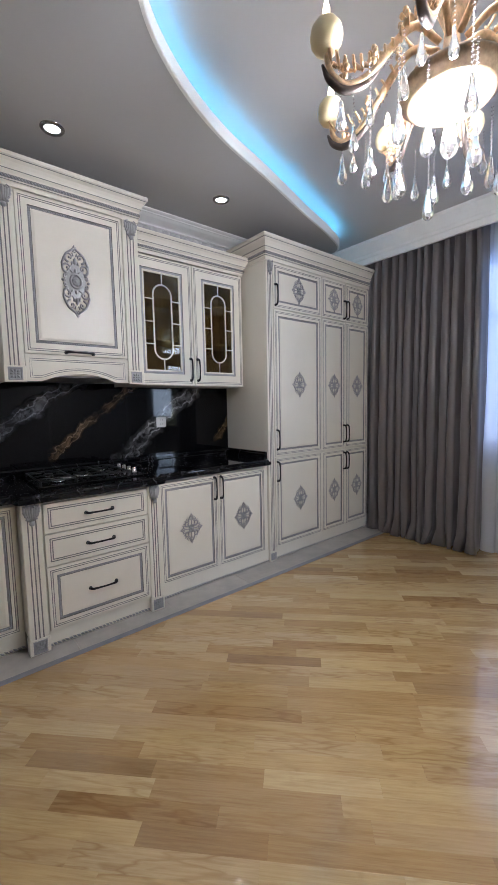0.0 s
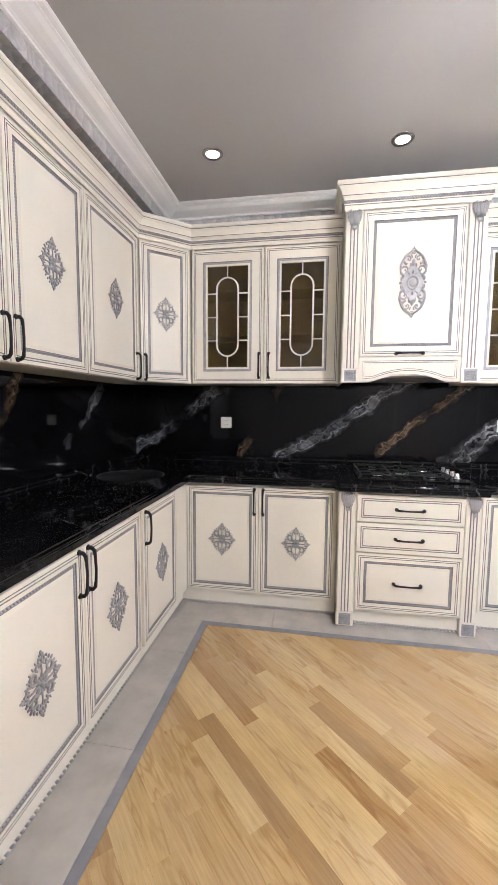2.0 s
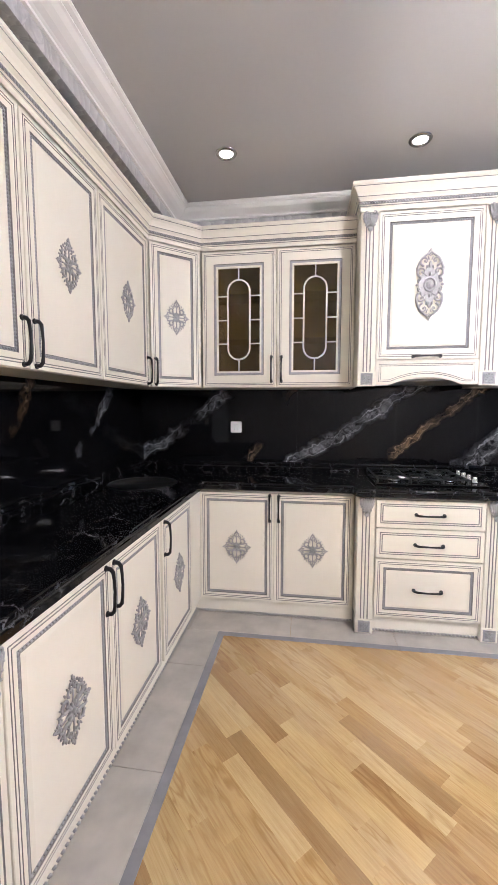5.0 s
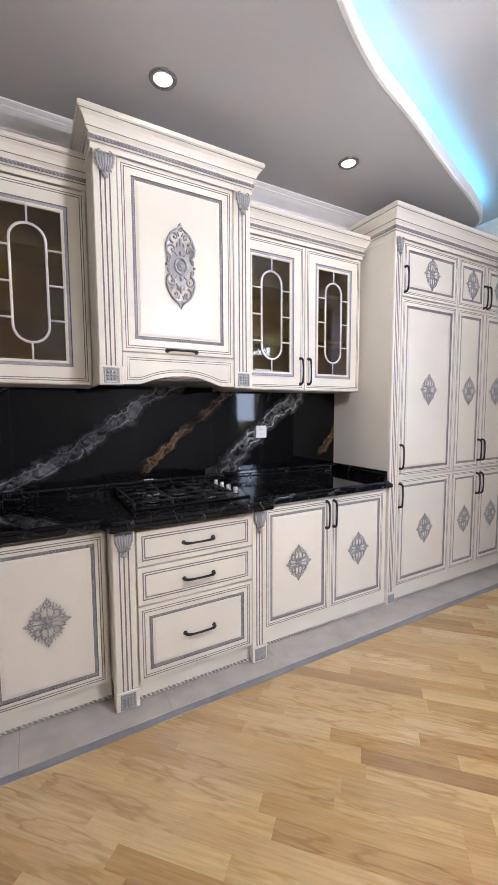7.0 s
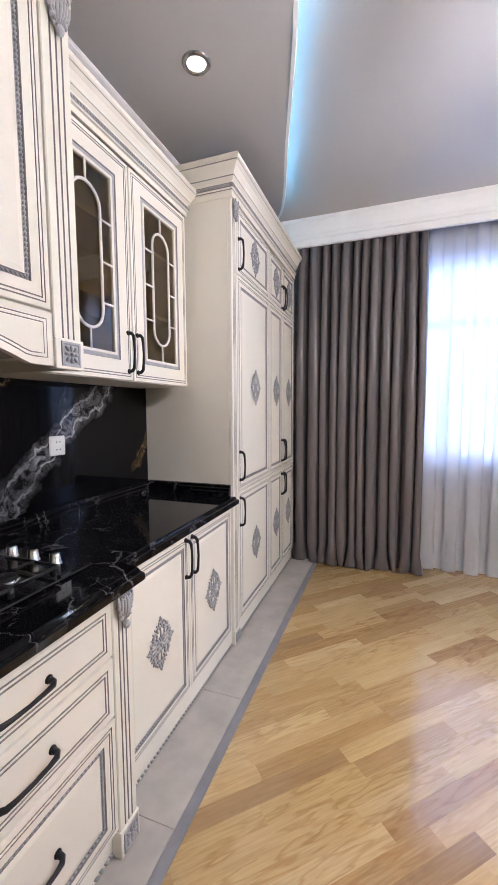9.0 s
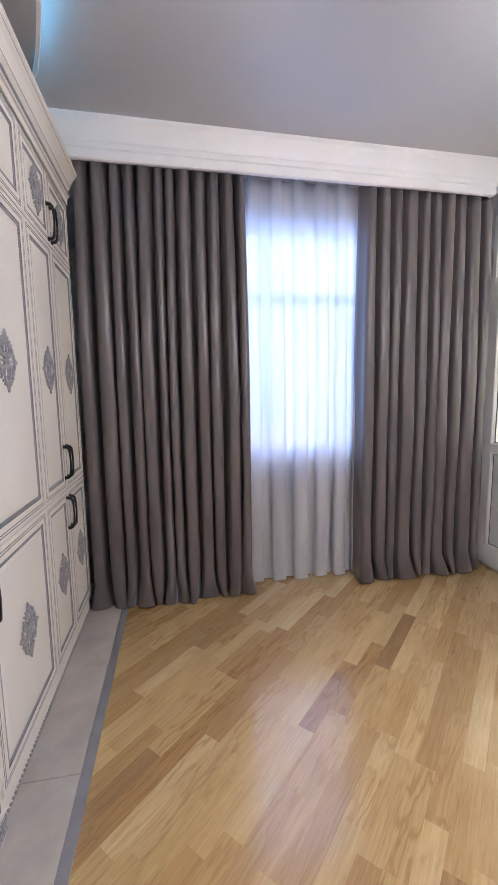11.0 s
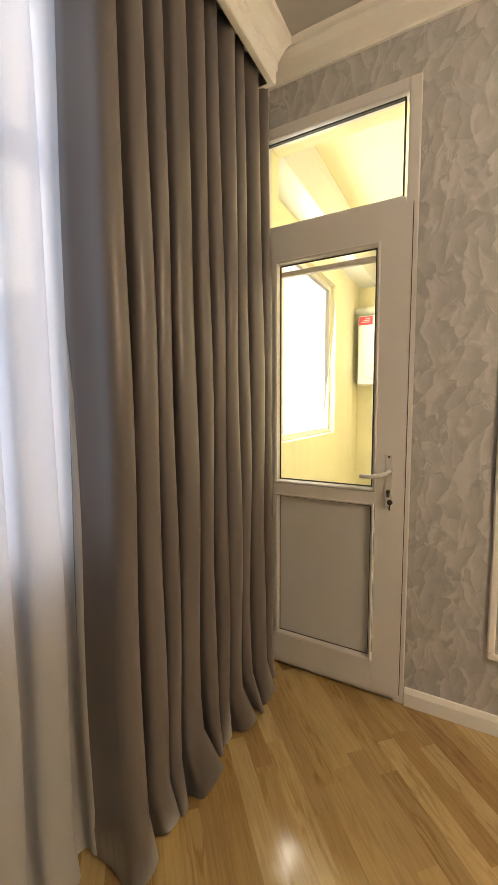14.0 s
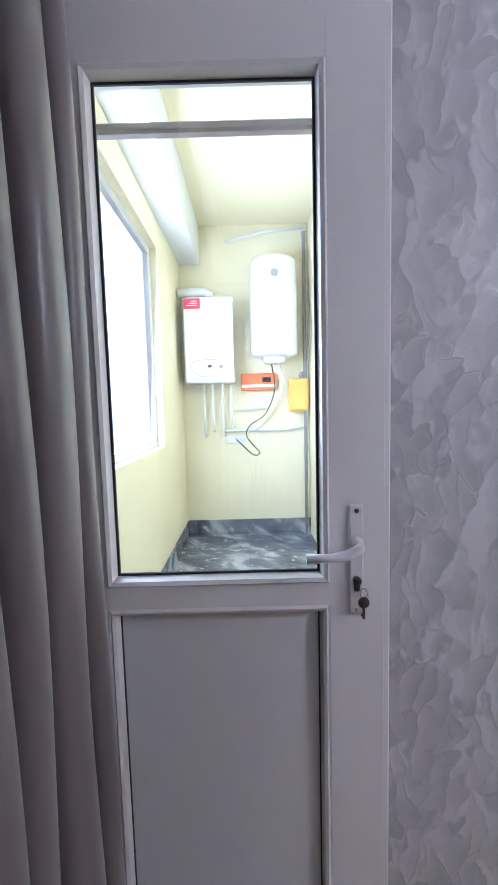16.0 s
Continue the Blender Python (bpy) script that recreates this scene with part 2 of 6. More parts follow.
    tone = n.mix(n.ramp(big, (0.35, 0.0), (0.7, 0.22)), tone, (0.42, 0.41, 0.41))
    n.base(tone, n.ramp(both, (0.2, 0.36), (0.9, 0.55)), 0.0, 0.0, 0.5)
    n.bump(both, 0.15, 0.003)
    return n.mat


def cloth(name, col, rough=0.8, sheen=0.3, weave=900.0):
    n = Nodes(name)
    v = n.coord()
    a = n.noise(n.mapped(v, (3, 3, 0.6)), 2.0, 3)
    th = n.noise(n.mapped(v, (1, 1, 0.25)), weave * 0.5, 2)
    n.base(n.ramp(a, (0.3, tuple(c * 0.9 for c in col)), (0.7, tuple(c * 1.1 for c in col))), rough)
    n.put(n.p.inputs["Sheen Weight"], sheen), n.put(n.p.inputs["Sheen Roughness"], 0.38)
    n.bump(th, 0.1, 0.0005)
    return n.mat


def sheer_cloth():
    n = Nodes("sheer_voile")
    v = n.coord()
    th = n.noise(n.mapped(v, (1, 1, 0.3)), 520, 2)
    tl = n.node("ShaderNodeBsdfTranslucent", 0, (), Color=(0.58, 0.62, 0.72))
    df = n.node("ShaderNodeBsdfDiffuse", 0, (), Color=(0.88, 0.86, 0.82))
    tr = n.node("ShaderNodeBsdfTransparent", 0, (), Color=(1, 1, 1))
    m1 = n.node("ShaderNodeMixShader", 0, (), i0=0.55, i1=df, i2=tl)
    m2 = n.node("ShaderNodeMixShader", 0, (), i0=n.ramp(th, (0.3, 0.09), (0.7, 0.13)), i1=m1, i2=tr)
    n.t.links.new(m2, n.out.inputs[0])
    return n.mat


def streaked_marble():
    """Blue-grey polished marble with pale slanting streaks."""
    n = Nodes("grey_balcony_marble")
    v = n.coord()
    slant = n.mapped(n.mapped(v, (1, 1, 1), (0.5, 0.4, 0.7)), (1.2, 7, 7))
    band, hair = n.noise(slant, 0.8, 3, 0.5, 0.5), n.noise(slant, 2.6, 3, 0.6)
    col = n.ramp(band, (0.35, (0.07, 0.08, 0.105)), (0.55, (0.17, 0.19, 0.225)), (0.66, (0.42, 0.44, 0.47)))
    col = n.mix(n.ramp(hair, (0.60, 0.0), (0.68, 0.7)), col, (0.62, 0.63, 0.65))
    return n.base(col, 0.12).mat


IVORY = plain("ivory_lacquer", (0.775, 0.735, 0.635), 0.36, vary=0.02, scale=3, bump=0.02)
PATINA = plain("silver_patina", (0.36, 0.357, 0.362), 0.40, metal=0.25, vary=0.14, scale=45, bump=0.08, fine=160)
GROOVE = plain("grey_patina_line", (0.225, 0.215, 0.205), 0.6, vary=0.2, scale=40)
HANDLE = plain("black_metal", (0.012, 0.012, 0.013), 0.4, metal=0.4, vary=0.2)
SPLASH = black_stone("black_marble_splash", [
    (34, -1.40, 0.055, (0.34, 0.35, 0.37), 1.3), (58, -0.70, 0.035, (0.26, 0.17, 0.10), 4.2), (33, -0.725, 0.060, (0.36, 0.37, 0.39), 7.7),
    (38, -0.30, 0.040, (0.26, 0.165, 0.09), 2.4), (40, 0.12, 0.075, (0.42, 0.42, 0.42), 9.1), (43, 0.70, 0.035, (0.30, 0.20, 0.09), 5.5), (52, 0.46, 0.010, (0.4, 0.4, 0.42), 3.3)], 0.0)
SPLASH_SIDE = black_stone("black_marble_side", [
    (45, -0.117, 0.085, (0.42, 0.41, 0.40), 2.9), (59, 0.70, 0.035, (0.30, 0.19, 0.10), 6.4), (40, 0.475, 0.050, (0.36, 0.37, 0.39), 8.1), (45, 1.10, 0.030, (0.2, 0.14, 0.09), 1.7)], 0.0)
STONE = black_stone("black_marble_worktop", [(25, 0.2, 0.05, (0.1, 0.1, 0.1), 2.2)], 0.24)
OAK = oak()
TILE = plain("grey_border_tile", (0.405, 0.375, 0.335), 0.36, vary=0.14, scale=7, bump=0.03, fine=40)
STRIP = plain("dark_grey_edging", (0.20, 0.20, 0.215), 0.4, vary=0.1, scale=14)
PAPER = wallpaper()
# ceiling white made paler for the raised part: its daylight is in the colour
CEIL_RAISED = plain("lit_white_ceiling", (0.50, 0.493, 0.488), 0.40, vary=0.015, scale=1.2)
CEIL = plain("satin_white_ceiling", (0.46, 0.452, 0.446), 0.34, vary=0.015, scale=1.2)
PLASTER = plain("white_plaster_moulding", (0.80, 0.79, 0.765), 0.5, vary=0.03, scale=5, bump=0.05)
PVC = plain("white_pvc", (0.66, 0.645, 0.635), 0.32, vary=0.02, scale=2)
PVCGREY = plain("light_grey_panel", (0.58, 0.585, 0.59), 0.38, vary=0.02, scale=3)
SEAL = plain("black_rubber", (0.015, 0.015, 0.015), 0.6)
SHADE = cloth("grey_curtain_satin", (0.138, 0.121, 0.117), 0.36, 0.28)
VOILE = sheer_cloth()
GLASS = pane_glass("clear_glass", (0.97, 0.98, 0.98))
BRONZE = pane_glass("bronze_glass", (0.62, 0.54, 0.37))
CAVITY = plain("cabinet_inside", (0.66, 0.62, 0.47), 0.6, vary=0.05)
CHROME = plain("chrome", (0.7, 0.7, 0.7), 0.14, metal=1.0, vary=0.02)
RINGM = plain("dark_chrome", (0.32, 0.31, 0.30), 0.22, metal=0.9, vary=0.05)
LENS = glow("lamp_lens", (1.0, 0.97, 0.90), 5)
LED = glow("cyan_led", (0.16, 0.66, 1.0), 13)
FLAME = glow("bulb_glow", (1.0, 0.82, 0.5), 16)
DISC = glow("disc_glow", (1.0, 0.94, 0.8), 9)
IRON = plain("cast_iron", (0.010, 0.010, 0.010), 0.62, vary=0.3, scale=40, bump=0.1)
HOBGLASS = plain("black_hob_glass", (0.006, 0.006, 0.006), 0.09, vary=0.1)
SOCKET = plain("white_socket_plastic", (0.78, 0.78, 0.76), 0.35, vary=0.02)
YELLOW = plain("yellow_painted_wall", (0.86, 0.79, 0.54), 0.7, vary=0.04, scale=2.5, bump=0.1)
WHITEPAINT = plain("white_painted_plaster", (0.78, 0.78, 0.76), 0.65, vary=0.03, scale=3)
ENAMEL = plain("white_enamel", (0.80, 0.81, 0.82), 0.25, vary=0.01)
RED = plain("red_label", (0.75, 0.06, 0.10), 0.5)
ORANGE = plain("orange_plastic", (0.85, 0.22, 0.07), 0.45)
AMBER = plain("yellow_plastic", (0.85, 0.55, 0.12), 0.45)
PIPE = plain("white_pipe", (0.84, 0.84, 0.82), 0.4)
GREYP = plain("grey_plastic", (0.3, 0.3, 0.31), 0.5)
DARK = plain("dark_print", (0.03, 0.03, 0.03), 0.5)
MARBLE = streaked_marble()
# rim gold, coloured darker to offset the strong chandelier lamp close to it
RIMGOLD = plain("darkened_gold", (0.22, 0.155, 0.095), 0.38, metal=0.5, vary=0.3, scale=50, bump=0.15)
GOLD = plain("pale_gold", (0.78, 0.55, 0.33), 0.36, metal=0.45, vary=0.25, scale=60, bump=0.2)
LEAFDARK = plain("dark_bronze", (0.09, 0.07, 0.06), 0.35, metal=0.6, vary=0.3, scale=50)
CREAM = plain("cream_glass_cup", (0.86, 0.72, 0.44), 0.3, vary=0.04)
FACADE = plain("far_facade", (0.80, 0.74, 0.70), 0.8, vary=0.1, scale=0.6)
FARGLASS = plain("far_window_glass", (0.74, 0.77, 0.80), 0.3, vary=0.2, scale=0.5)
EARTH = plain("far_ground", (0.2, 0.2, 0.19), 0.9, vary=0.2, scale=0.2)


def crystal():
    n = Nodes("cut_crystal")
    gl = n.node("ShaderNodeBsdfGlass", 0, (), Color=(0.97, 0.97, 1.0), Roughness=0.0, IOR=1.55)
    veil = n.node("ShaderNodeBsdfTranslucent", 0, (), Color=(0.98, 0.94, 0.84))
    n.t.links.new(n.node("ShaderNodeMixShader", 0, (), i0=0.09, i1=gl, i2=veil), n.out.inputs[0])
    return n.mat


CRYSTAL = crystal()


# ---- mesh building ----
class Geo:
    """Gathers faces of one part, with a material slot and a shading flag each."""
    def __init__(self):
        self.v, self.f, self.m, self.s = [], [], [], []

    def add(self, verts, faces, mat=0, smooth=False):
        n = len(self.v)
        self.v += [tuple(p) for p in verts]
        for k, f in enumerate(faces):
            self.f.append([n + i for i in f])
            self.m.append(mat[k] if isinstance(mat, list) else mat)
            self.s.append(smooth)
        return self

    def turn(self, m, start=0):
        self.v[start:] = [tuple(m @ Vector(p)) for p in self.v[start:]]
        return self

    def box(self, a, b, c=0.002, mat=0):
        """A box from a to b with chamfered edges."""
        lo, hi = [min(p, q) for p, q in zip(a, b)], [max(p, q) for p, q in zip(a, b)]
        c = min([c] + [(h - l) * 0.45 for l, h in zip(lo, hi)])
        vs, fs, idx = [], [], {}
        for sx in (0, 1):
            for sy in (0, 1):
                for sz in (0, 1):
                    s = (sx, sy, sz)
                    corner = [hi[i] if s[i] else lo[i] for i in range(3)]
                    for ax in range(3):
                        p = [corner[i] + (0 if i == ax else (-c if s[i] else c)) for i in range(3)]
                        idx[s, ax] = len(vs)
                        vs.append(p)
        def orient(f, outward):
            p = [Vector(vs[i]) for i in f]
            return f if (p[1] - p[0]).cross(p[2] - p[0]).dot(outward) > 0 else f[::-1]
        for ax in range(3):
            o1, o2 = [i for i in range(3) if i != ax]
            for s in (0, 1):
                key = lambda u, w: tuple(s if i == ax else (u if i == o1 else w) for i in range(3))
                out = Vector([(1 if s else -1) if i == ax else 0 for i in range(3)])
                fs.append(orient([idx[key(0, 0), ax], idx[key(1, 0), ax], idx[key(1, 1), ax], idx[key(0, 1), ax]], out))
            for u in (0, 1):
                for w in (0, 1):
                    k0 = tuple(0 if i == ax else (u if i == o1 else w) for i in range(3))
                    k1 = tuple(1 if i == ax else (u if i == o1 else w) for i in range(3))
                    out = Vector([0 if i == ax else ((1 if u else -1) if i == o1 else (1 if w else -1)) for i in range(3)])
                    fs.append(orient([idx[k0, o1], idx[k1, o1], idx[k1, o2], idx[k0, o2]], out))
        for sx in (0, 1):
            for sy in (0, 1):
                for sz in (0, 1):
                    s = (sx, sy, sz)
                    fs.append(orient([idx[s, 0], idx[s, 1], idx[s, 2]], Vector([1 if q else -1 for q in s])))
        return self.add(vs, fs, mat)

    def tube(self, pts, r, n=8, mat=0, closed=False, squash=1.0):
        """A round bar along points; r a radius or one for each point."""
        pts = [Vector(p) for p in pts]
        rs = r if isinstance(r, (list, tuple)) else [r] * len(pts)
        vs, k, prev = [], len(pts), None
        for i, p in enumerate(pts):
            a, b = pts[(i - 1) % k if closed else max(i - 1, 0)], pts[(i + 1) % k if closed else min(i + 1, k - 1)]
            d = (b - a).normalized()
            if prev is None:
                prev = d.orthogonal().normalized()
            u = (prev - d * prev.dot(d)).normalized()
            prev = u
            w = d.cross(u)
            for j in range(n):
                t = 2 * math.pi * j / n
                vs.append(p + (u * math.cos(t) + w * math.sin(t) * squash) * rs[i])
        fs = [[i * n + j, i * n + (j + 1) % n, ((i + 1) % k) * n + (j + 1) % n, ((i + 1) % k) * n + j] for i in range(k if closed else k - 1) for j in range(n)]
        if not closed:
            fs += [list(range(n))[::-1], [(k - 1) * n + j for j in range(n)]]
        return self.add(vs, fs, mat, True)

    def turned(self, prof, n=16, at=(0, 0, 0), axis="z", mat=0, smooth=True):
        """A turned body: profile of (radius, height) about an axis through at."""
        vs, k = [], len(prof)
        for r, h in prof:
            for j in range(n):
                t = 2 * math.pi * j / n
                x, y = r * math.cos(t), r * math.sin(t)
                p = {"z": (x, y, h), "y": (x, h, -y), "x": (h, x, y)}[axis]
                vs.append([p[i] + at[i] for i in range(3)])
        fs = [[i * n + j, i * n + (j + 1) % n, (i + 1) * n + (j + 1) % n, (i + 1) * n + j] for i in range(k - 1) for j in range(n)]
        fs += [list(range(n))[::-1], [(k - 1) * n + j for j in range(n)]]
        return self.add(vs, fs, mat, smooth)

    def blob(self, at, radii, ang=0.0, n=6, rows=3, mat=0):
        """A small smooth ellipsoid in the x-z plane, turned by ang about y."""
        c, s = math.cos(ang), math.sin(ang)
        vs, fs = [], []
        for i in range(rows + 1):
            ph = math.pi * i / rows
            for j in range(n):
                t = 2 * math.pi * j / n
                x, y, z = radii[0] * math.sin(ph) * math.cos(t), radii[1] * math.sin(ph) * math.sin(t), radii[2] * math.cos(ph)
                vs.append((at[0] + c * x + s * z, at[1] + y, at[2] - s * x + c * z))
        fs = [[i * n + j, i * n + (j + 1) % n, (i + 1) * n + (j + 1) % n, (i + 1) * n + j] for i in range(rows) for j in range(n)]
        return self.add(vs, fs, mat, True)

    def rings(self, x0, z0, x1, z1, prof, mats):
        """Nested rectangles in the x-z plane: prof of (inset, y); the innermost is filled."""
        vs = []
        for ins, y in prof:
            vs += [(x0 + ins, y, z0 + ins), (x1 - ins, y, z0 + ins), (x1 - ins, y, z1 - ins), (x0 + ins, y, z1 - ins)]
        fs, ms = [], []
        for i in range(len(prof) - 1):
            for j in range(4):
                fs.append([i * 4 + j, i * 4 + (j + 1) % 4, i * 4 + 4 + (j + 1) % 4, i * 4 + 4 + j])
                ms.append(mats[i])
        k = (len(prof) - 1) * 4
        fs.append([k, k + 1, k + 2, k + 3])
        ms.append(mats[-1])
        return self.add(vs, fs, ms)

    def sweep(self, prof, path, mats=None, closed=False, smooth=False):
        """A moulding: profile of (outward, up) along a level path (x, y, z); outward is to the right of the way. Mitred."""
        path = [Vector(p) for p in path]
        k, n = len(path), len(prof)
        vs = []
        for i, p in enumerate(path):
            d0 = (p - path[(i - 1) % k]) if (closed or i > 0) else None
            d1 = (path[(i + 1) % k] - p) if (closed or i < k - 1) else None
            d0, d1 = (d0 or d1).normalized(), (d1 or d0).normalized()
            n0, n1 = Vector((d0.y, -d0.x, 0)), Vector((d1.y, -d1.x, 0))
            mi = n0 + n1
            mi = mi / max(0.2, mi.dot(n0))
            vs += [p + mi * o + Vector((0, 0, h)) for o, h in prof]
        fs, ms = [], []
        for i in range(k if closed else k - 1):
            for j in range(n - 1):
                a, b = i * n, ((i + 1) % k) * n
                fs.append([a + j, b + j, b + j + 1, a + j + 1])
                ms.append(mats[j] if mats else 0)
        if not closed:
            fs += [list(range(n)), [(k - 1) * n + j for j in range(n)][::-1]]
            ms += [0, 0]
        return self.add(vs, fs, ms, smooth)

    def upright(self, prof, z0, z1, mats=None):
        """A closed outline (x, y) carried upwards."""
        n = len(prof)
        vs = [(x, y, z0) for x, y in prof] + [(x, y, z1) for x, y in prof]
        fs = [[j, (j + 1) % n, n + (j + 1) % n, n + j] for j in range(n)] + [list(range(n))[::-1], list(range(n, 2 * n))]
        return self.add(vs, fs, (mats + [0, 0]) if mats else 0)

    def rope(self, x0, z0, x1, z1, y, r=0.0045, step=0.0125):
        """A twisted rope round a rectangle, of slanting beads."""
        for a, b in (((x0, z0), (x1, z0)), ((x1, z0), (x1, z1)), ((x1, z1), (x0, z1)), ((x0, z1), (x0, z0))):
            self.cord((a[0], y, a[1]), (b[0], y, b[1]), r, step)
        return self

    def cord(self, a, b, r=0.0045, step=0.0125, up=None):
        a, b = Vector(a), Vector(b)
        d = b - a
        k = max(1, int(d.length / step))
        d.normalize()
        out = Vector((0, -1, 0)) if up is None else Vector(up)
        side = d.cross(out).normalized()
        for i in range(k):
            c = a + (b - a) * ((i + 0.5) / k)
            l = (d + side * 0.75).normalized() * step * 0.78
            w = (side - d * 0.6).normalized() * r
            o = out * r
            self.add([c - l, c + w, c + l, c - w, c + o, c - o], [[0, 1, 4], [1, 2, 4], [2, 3, 4], [3, 0, 4], [1, 0, 5], [2, 1, 5], [3, 2, 5], [0, 3, 5]], 0, True)
        return self

    def mesh(self, name, mats):
        me = bpy.data.meshes.new(name)
        me.from_pydata(self.v, [], self.f)
        for m in (mats if isinstance(mats, (list, tuple)) else [mats]):
            me.materials.append(m)
        me.polygons.foreach_set("material_index", self.m)
        me.polygons.foreach_set("use_smooth", self.s)
        me.update()
        return me


def part(name, geo, mats, parent, label="", m=None):
    """One mesh object under a thing or a part. geo: a Geo or a ready mesh."""
    ob = new(name, geo if isinstance(geo, bpy.types.Mesh) else geo.mesh(name, mats))
    ob.parent = parent
    if m is not None:
        ob.matrix_basis = m
    if label:
        tagged(ob, label)
    return ob


def thing(name, label, category, m=None, group="", kind=""):
    ob = new(name)
    ob.empty_display_size = 0.1
    if m is not None:
        ob.matrix_basis = m
    return tagged(ob, label, category, group, kind)


def solid(name, geo, mats, label, category, m=None, group="", kind=""):
    ob = new(name, geo.mesh(name, mats))
    if m is not None:
        ob.matrix_basis = m
    return tagged(ob, label, category, group, kind)


def outward(me):
    bm = bmesh.new()
    bm.from_mesh(me)
    bmesh.ops.recalc_face_normals(bm, faces=bm.faces)
    bm.to_mesh(me)
    bm.free()
    return me


def spiral(cx, cz, r0, r1, a0, a1, y=0.0, n=12):
    out = []
    for i in range(n + 1):
        t = i / n
        r, a = r0 + (r1 - r0) * t, a0 + (a1 - a0) * t
        out.append((cx + r * math.cos(a), y, cz + r * math.sin(a)))
    return out


# ---- carved ornaments, in the x-z plane, standing out towards -y ----
def leaf_tip(g, x, z, ang, size):
    """A heart-shaped leaf end: two curls and a point, aimed along ang from +z."""
    c, s = math.cos(ang), math.sin(ang)
    to = lambda u, v: (x + u * c + v * s, -0.005, z - u * s + v * c)
    for sg in (-1, 1):
        p = [to(sg * u * size, v * size) for u, v in ((0.0, -0.62), (0.30, -0.50), (0.52, -0.18), (0.44, 0.14), (0.20, 0.20), (0.14, 0.02), (0.26, -0.06))]
        g.tube(p, [size * q for q in (0.10, 0.12, 0.13, 0.13, 0.11, 0.09, 0.07)], 5)
        g.blob(to(sg * 0.26 * size, 0.42 * size), (size * 0.11, 0.004, size * 0.20), ang + sg * 0.5)
    g.blob(to(0, 0.62 * size), (size * 0.16, 0.005, size * 0.38), ang)
    g.blob(to(0, -0.15 * size), (size * 0.15, 0.006, size * 0.30), ang)


def rosette_ornament(w, h):
    """An openwork diamond of scrolls and leaves round a small flower."""
    g = Geo()
    a, b = w / 2, h / 2
    pi = math.pi
    g.turned([(0.0001, -0.013), (0.005, -0.012), (0.008, -0.008), (0.009, -0.004), (0.018, -0.003), (0.020, 0.0)], 12, axis="y")
    for i in range(10):
        t = 2 * pi * i / 10
        g.blob((0.0205 * math.cos(t), -0.005, 0.0205 * math.sin(t)), (0.0052, 0.006, 0.0115), pi / 2 - t)
    for sx in (-1, 1):
        for sz in (-1, 1):
            for cx, cz, r, a0, a1, k in ((0.36 * a, 0.34 * b, 0.225 * a, -2.4, 1.45 * pi, 0.0062), (0.15 * a, 0.56 * b, 0.12 * a, -1.2, 1.3 * pi, 0.0045), (0.60 * a, 0.14 * b, 0.12 * a, 2.6, -0.9 * pi, 0.0045)):
                p = spiral(cx, cz, r, r * 0.34, a0, a1, -0.005, 12)
                g.tube([(sx * x, y, sz * z) for x, y, z in p], [k * (1 - 0.45 * i / 12) for i in range(13)], 5)
            g.tube([(sx * 0.10 * a, -0.004, sz * 0.10 * b), (sx * 0.22 * a, -0.006, sz * 0.20 * b), (sx * 0.30 * a, -0.005, sz * 0.30 * b)], [0.005, 0.0065, 0.004], 5)
            for u, v, ang, q in ((0.50, 0.50, 0.75, 1.0), (0.38, 0.60, 0.4, 0.8), (0.60, 0.36, 1.1, 0.8), (0.26, 0.70, 0.2, 0.6), (0.70, 0.24, 1.35, 0.6)):
                g.blob((sx * u * a, -0.004, sz * v * b), (0.0036 * q, 0.0045, 0.0100 * q), sx * sz * ang)
    for i in range(2):
        s = 1 - 2 * i
        leaf_tip(g, 0, s * 0.74 * b, 0 if s > 0 else pi, 0.24 * b)
        leaf_tip(g, s * 0.74 * a, 0, s * pi / 2, 0.24 * a)
        g.tube([(0, -0.004, s * 0.17 * b), (0, -0.006, s * 0.38 * b), (0, -0.004, s * 0.62 * b)], [0.0045, 0.0028, 0.0035], 5)
        g.tube([(s * 0.20 * a, -0.004, 0), (s * 0.40 * a, -0.006, 0), (s * 0.62 * a, -0.004, 0)], [0.0045, 0.0028, 0.0035], 5)
    return g.mesh("carved_rosette", PATINA)


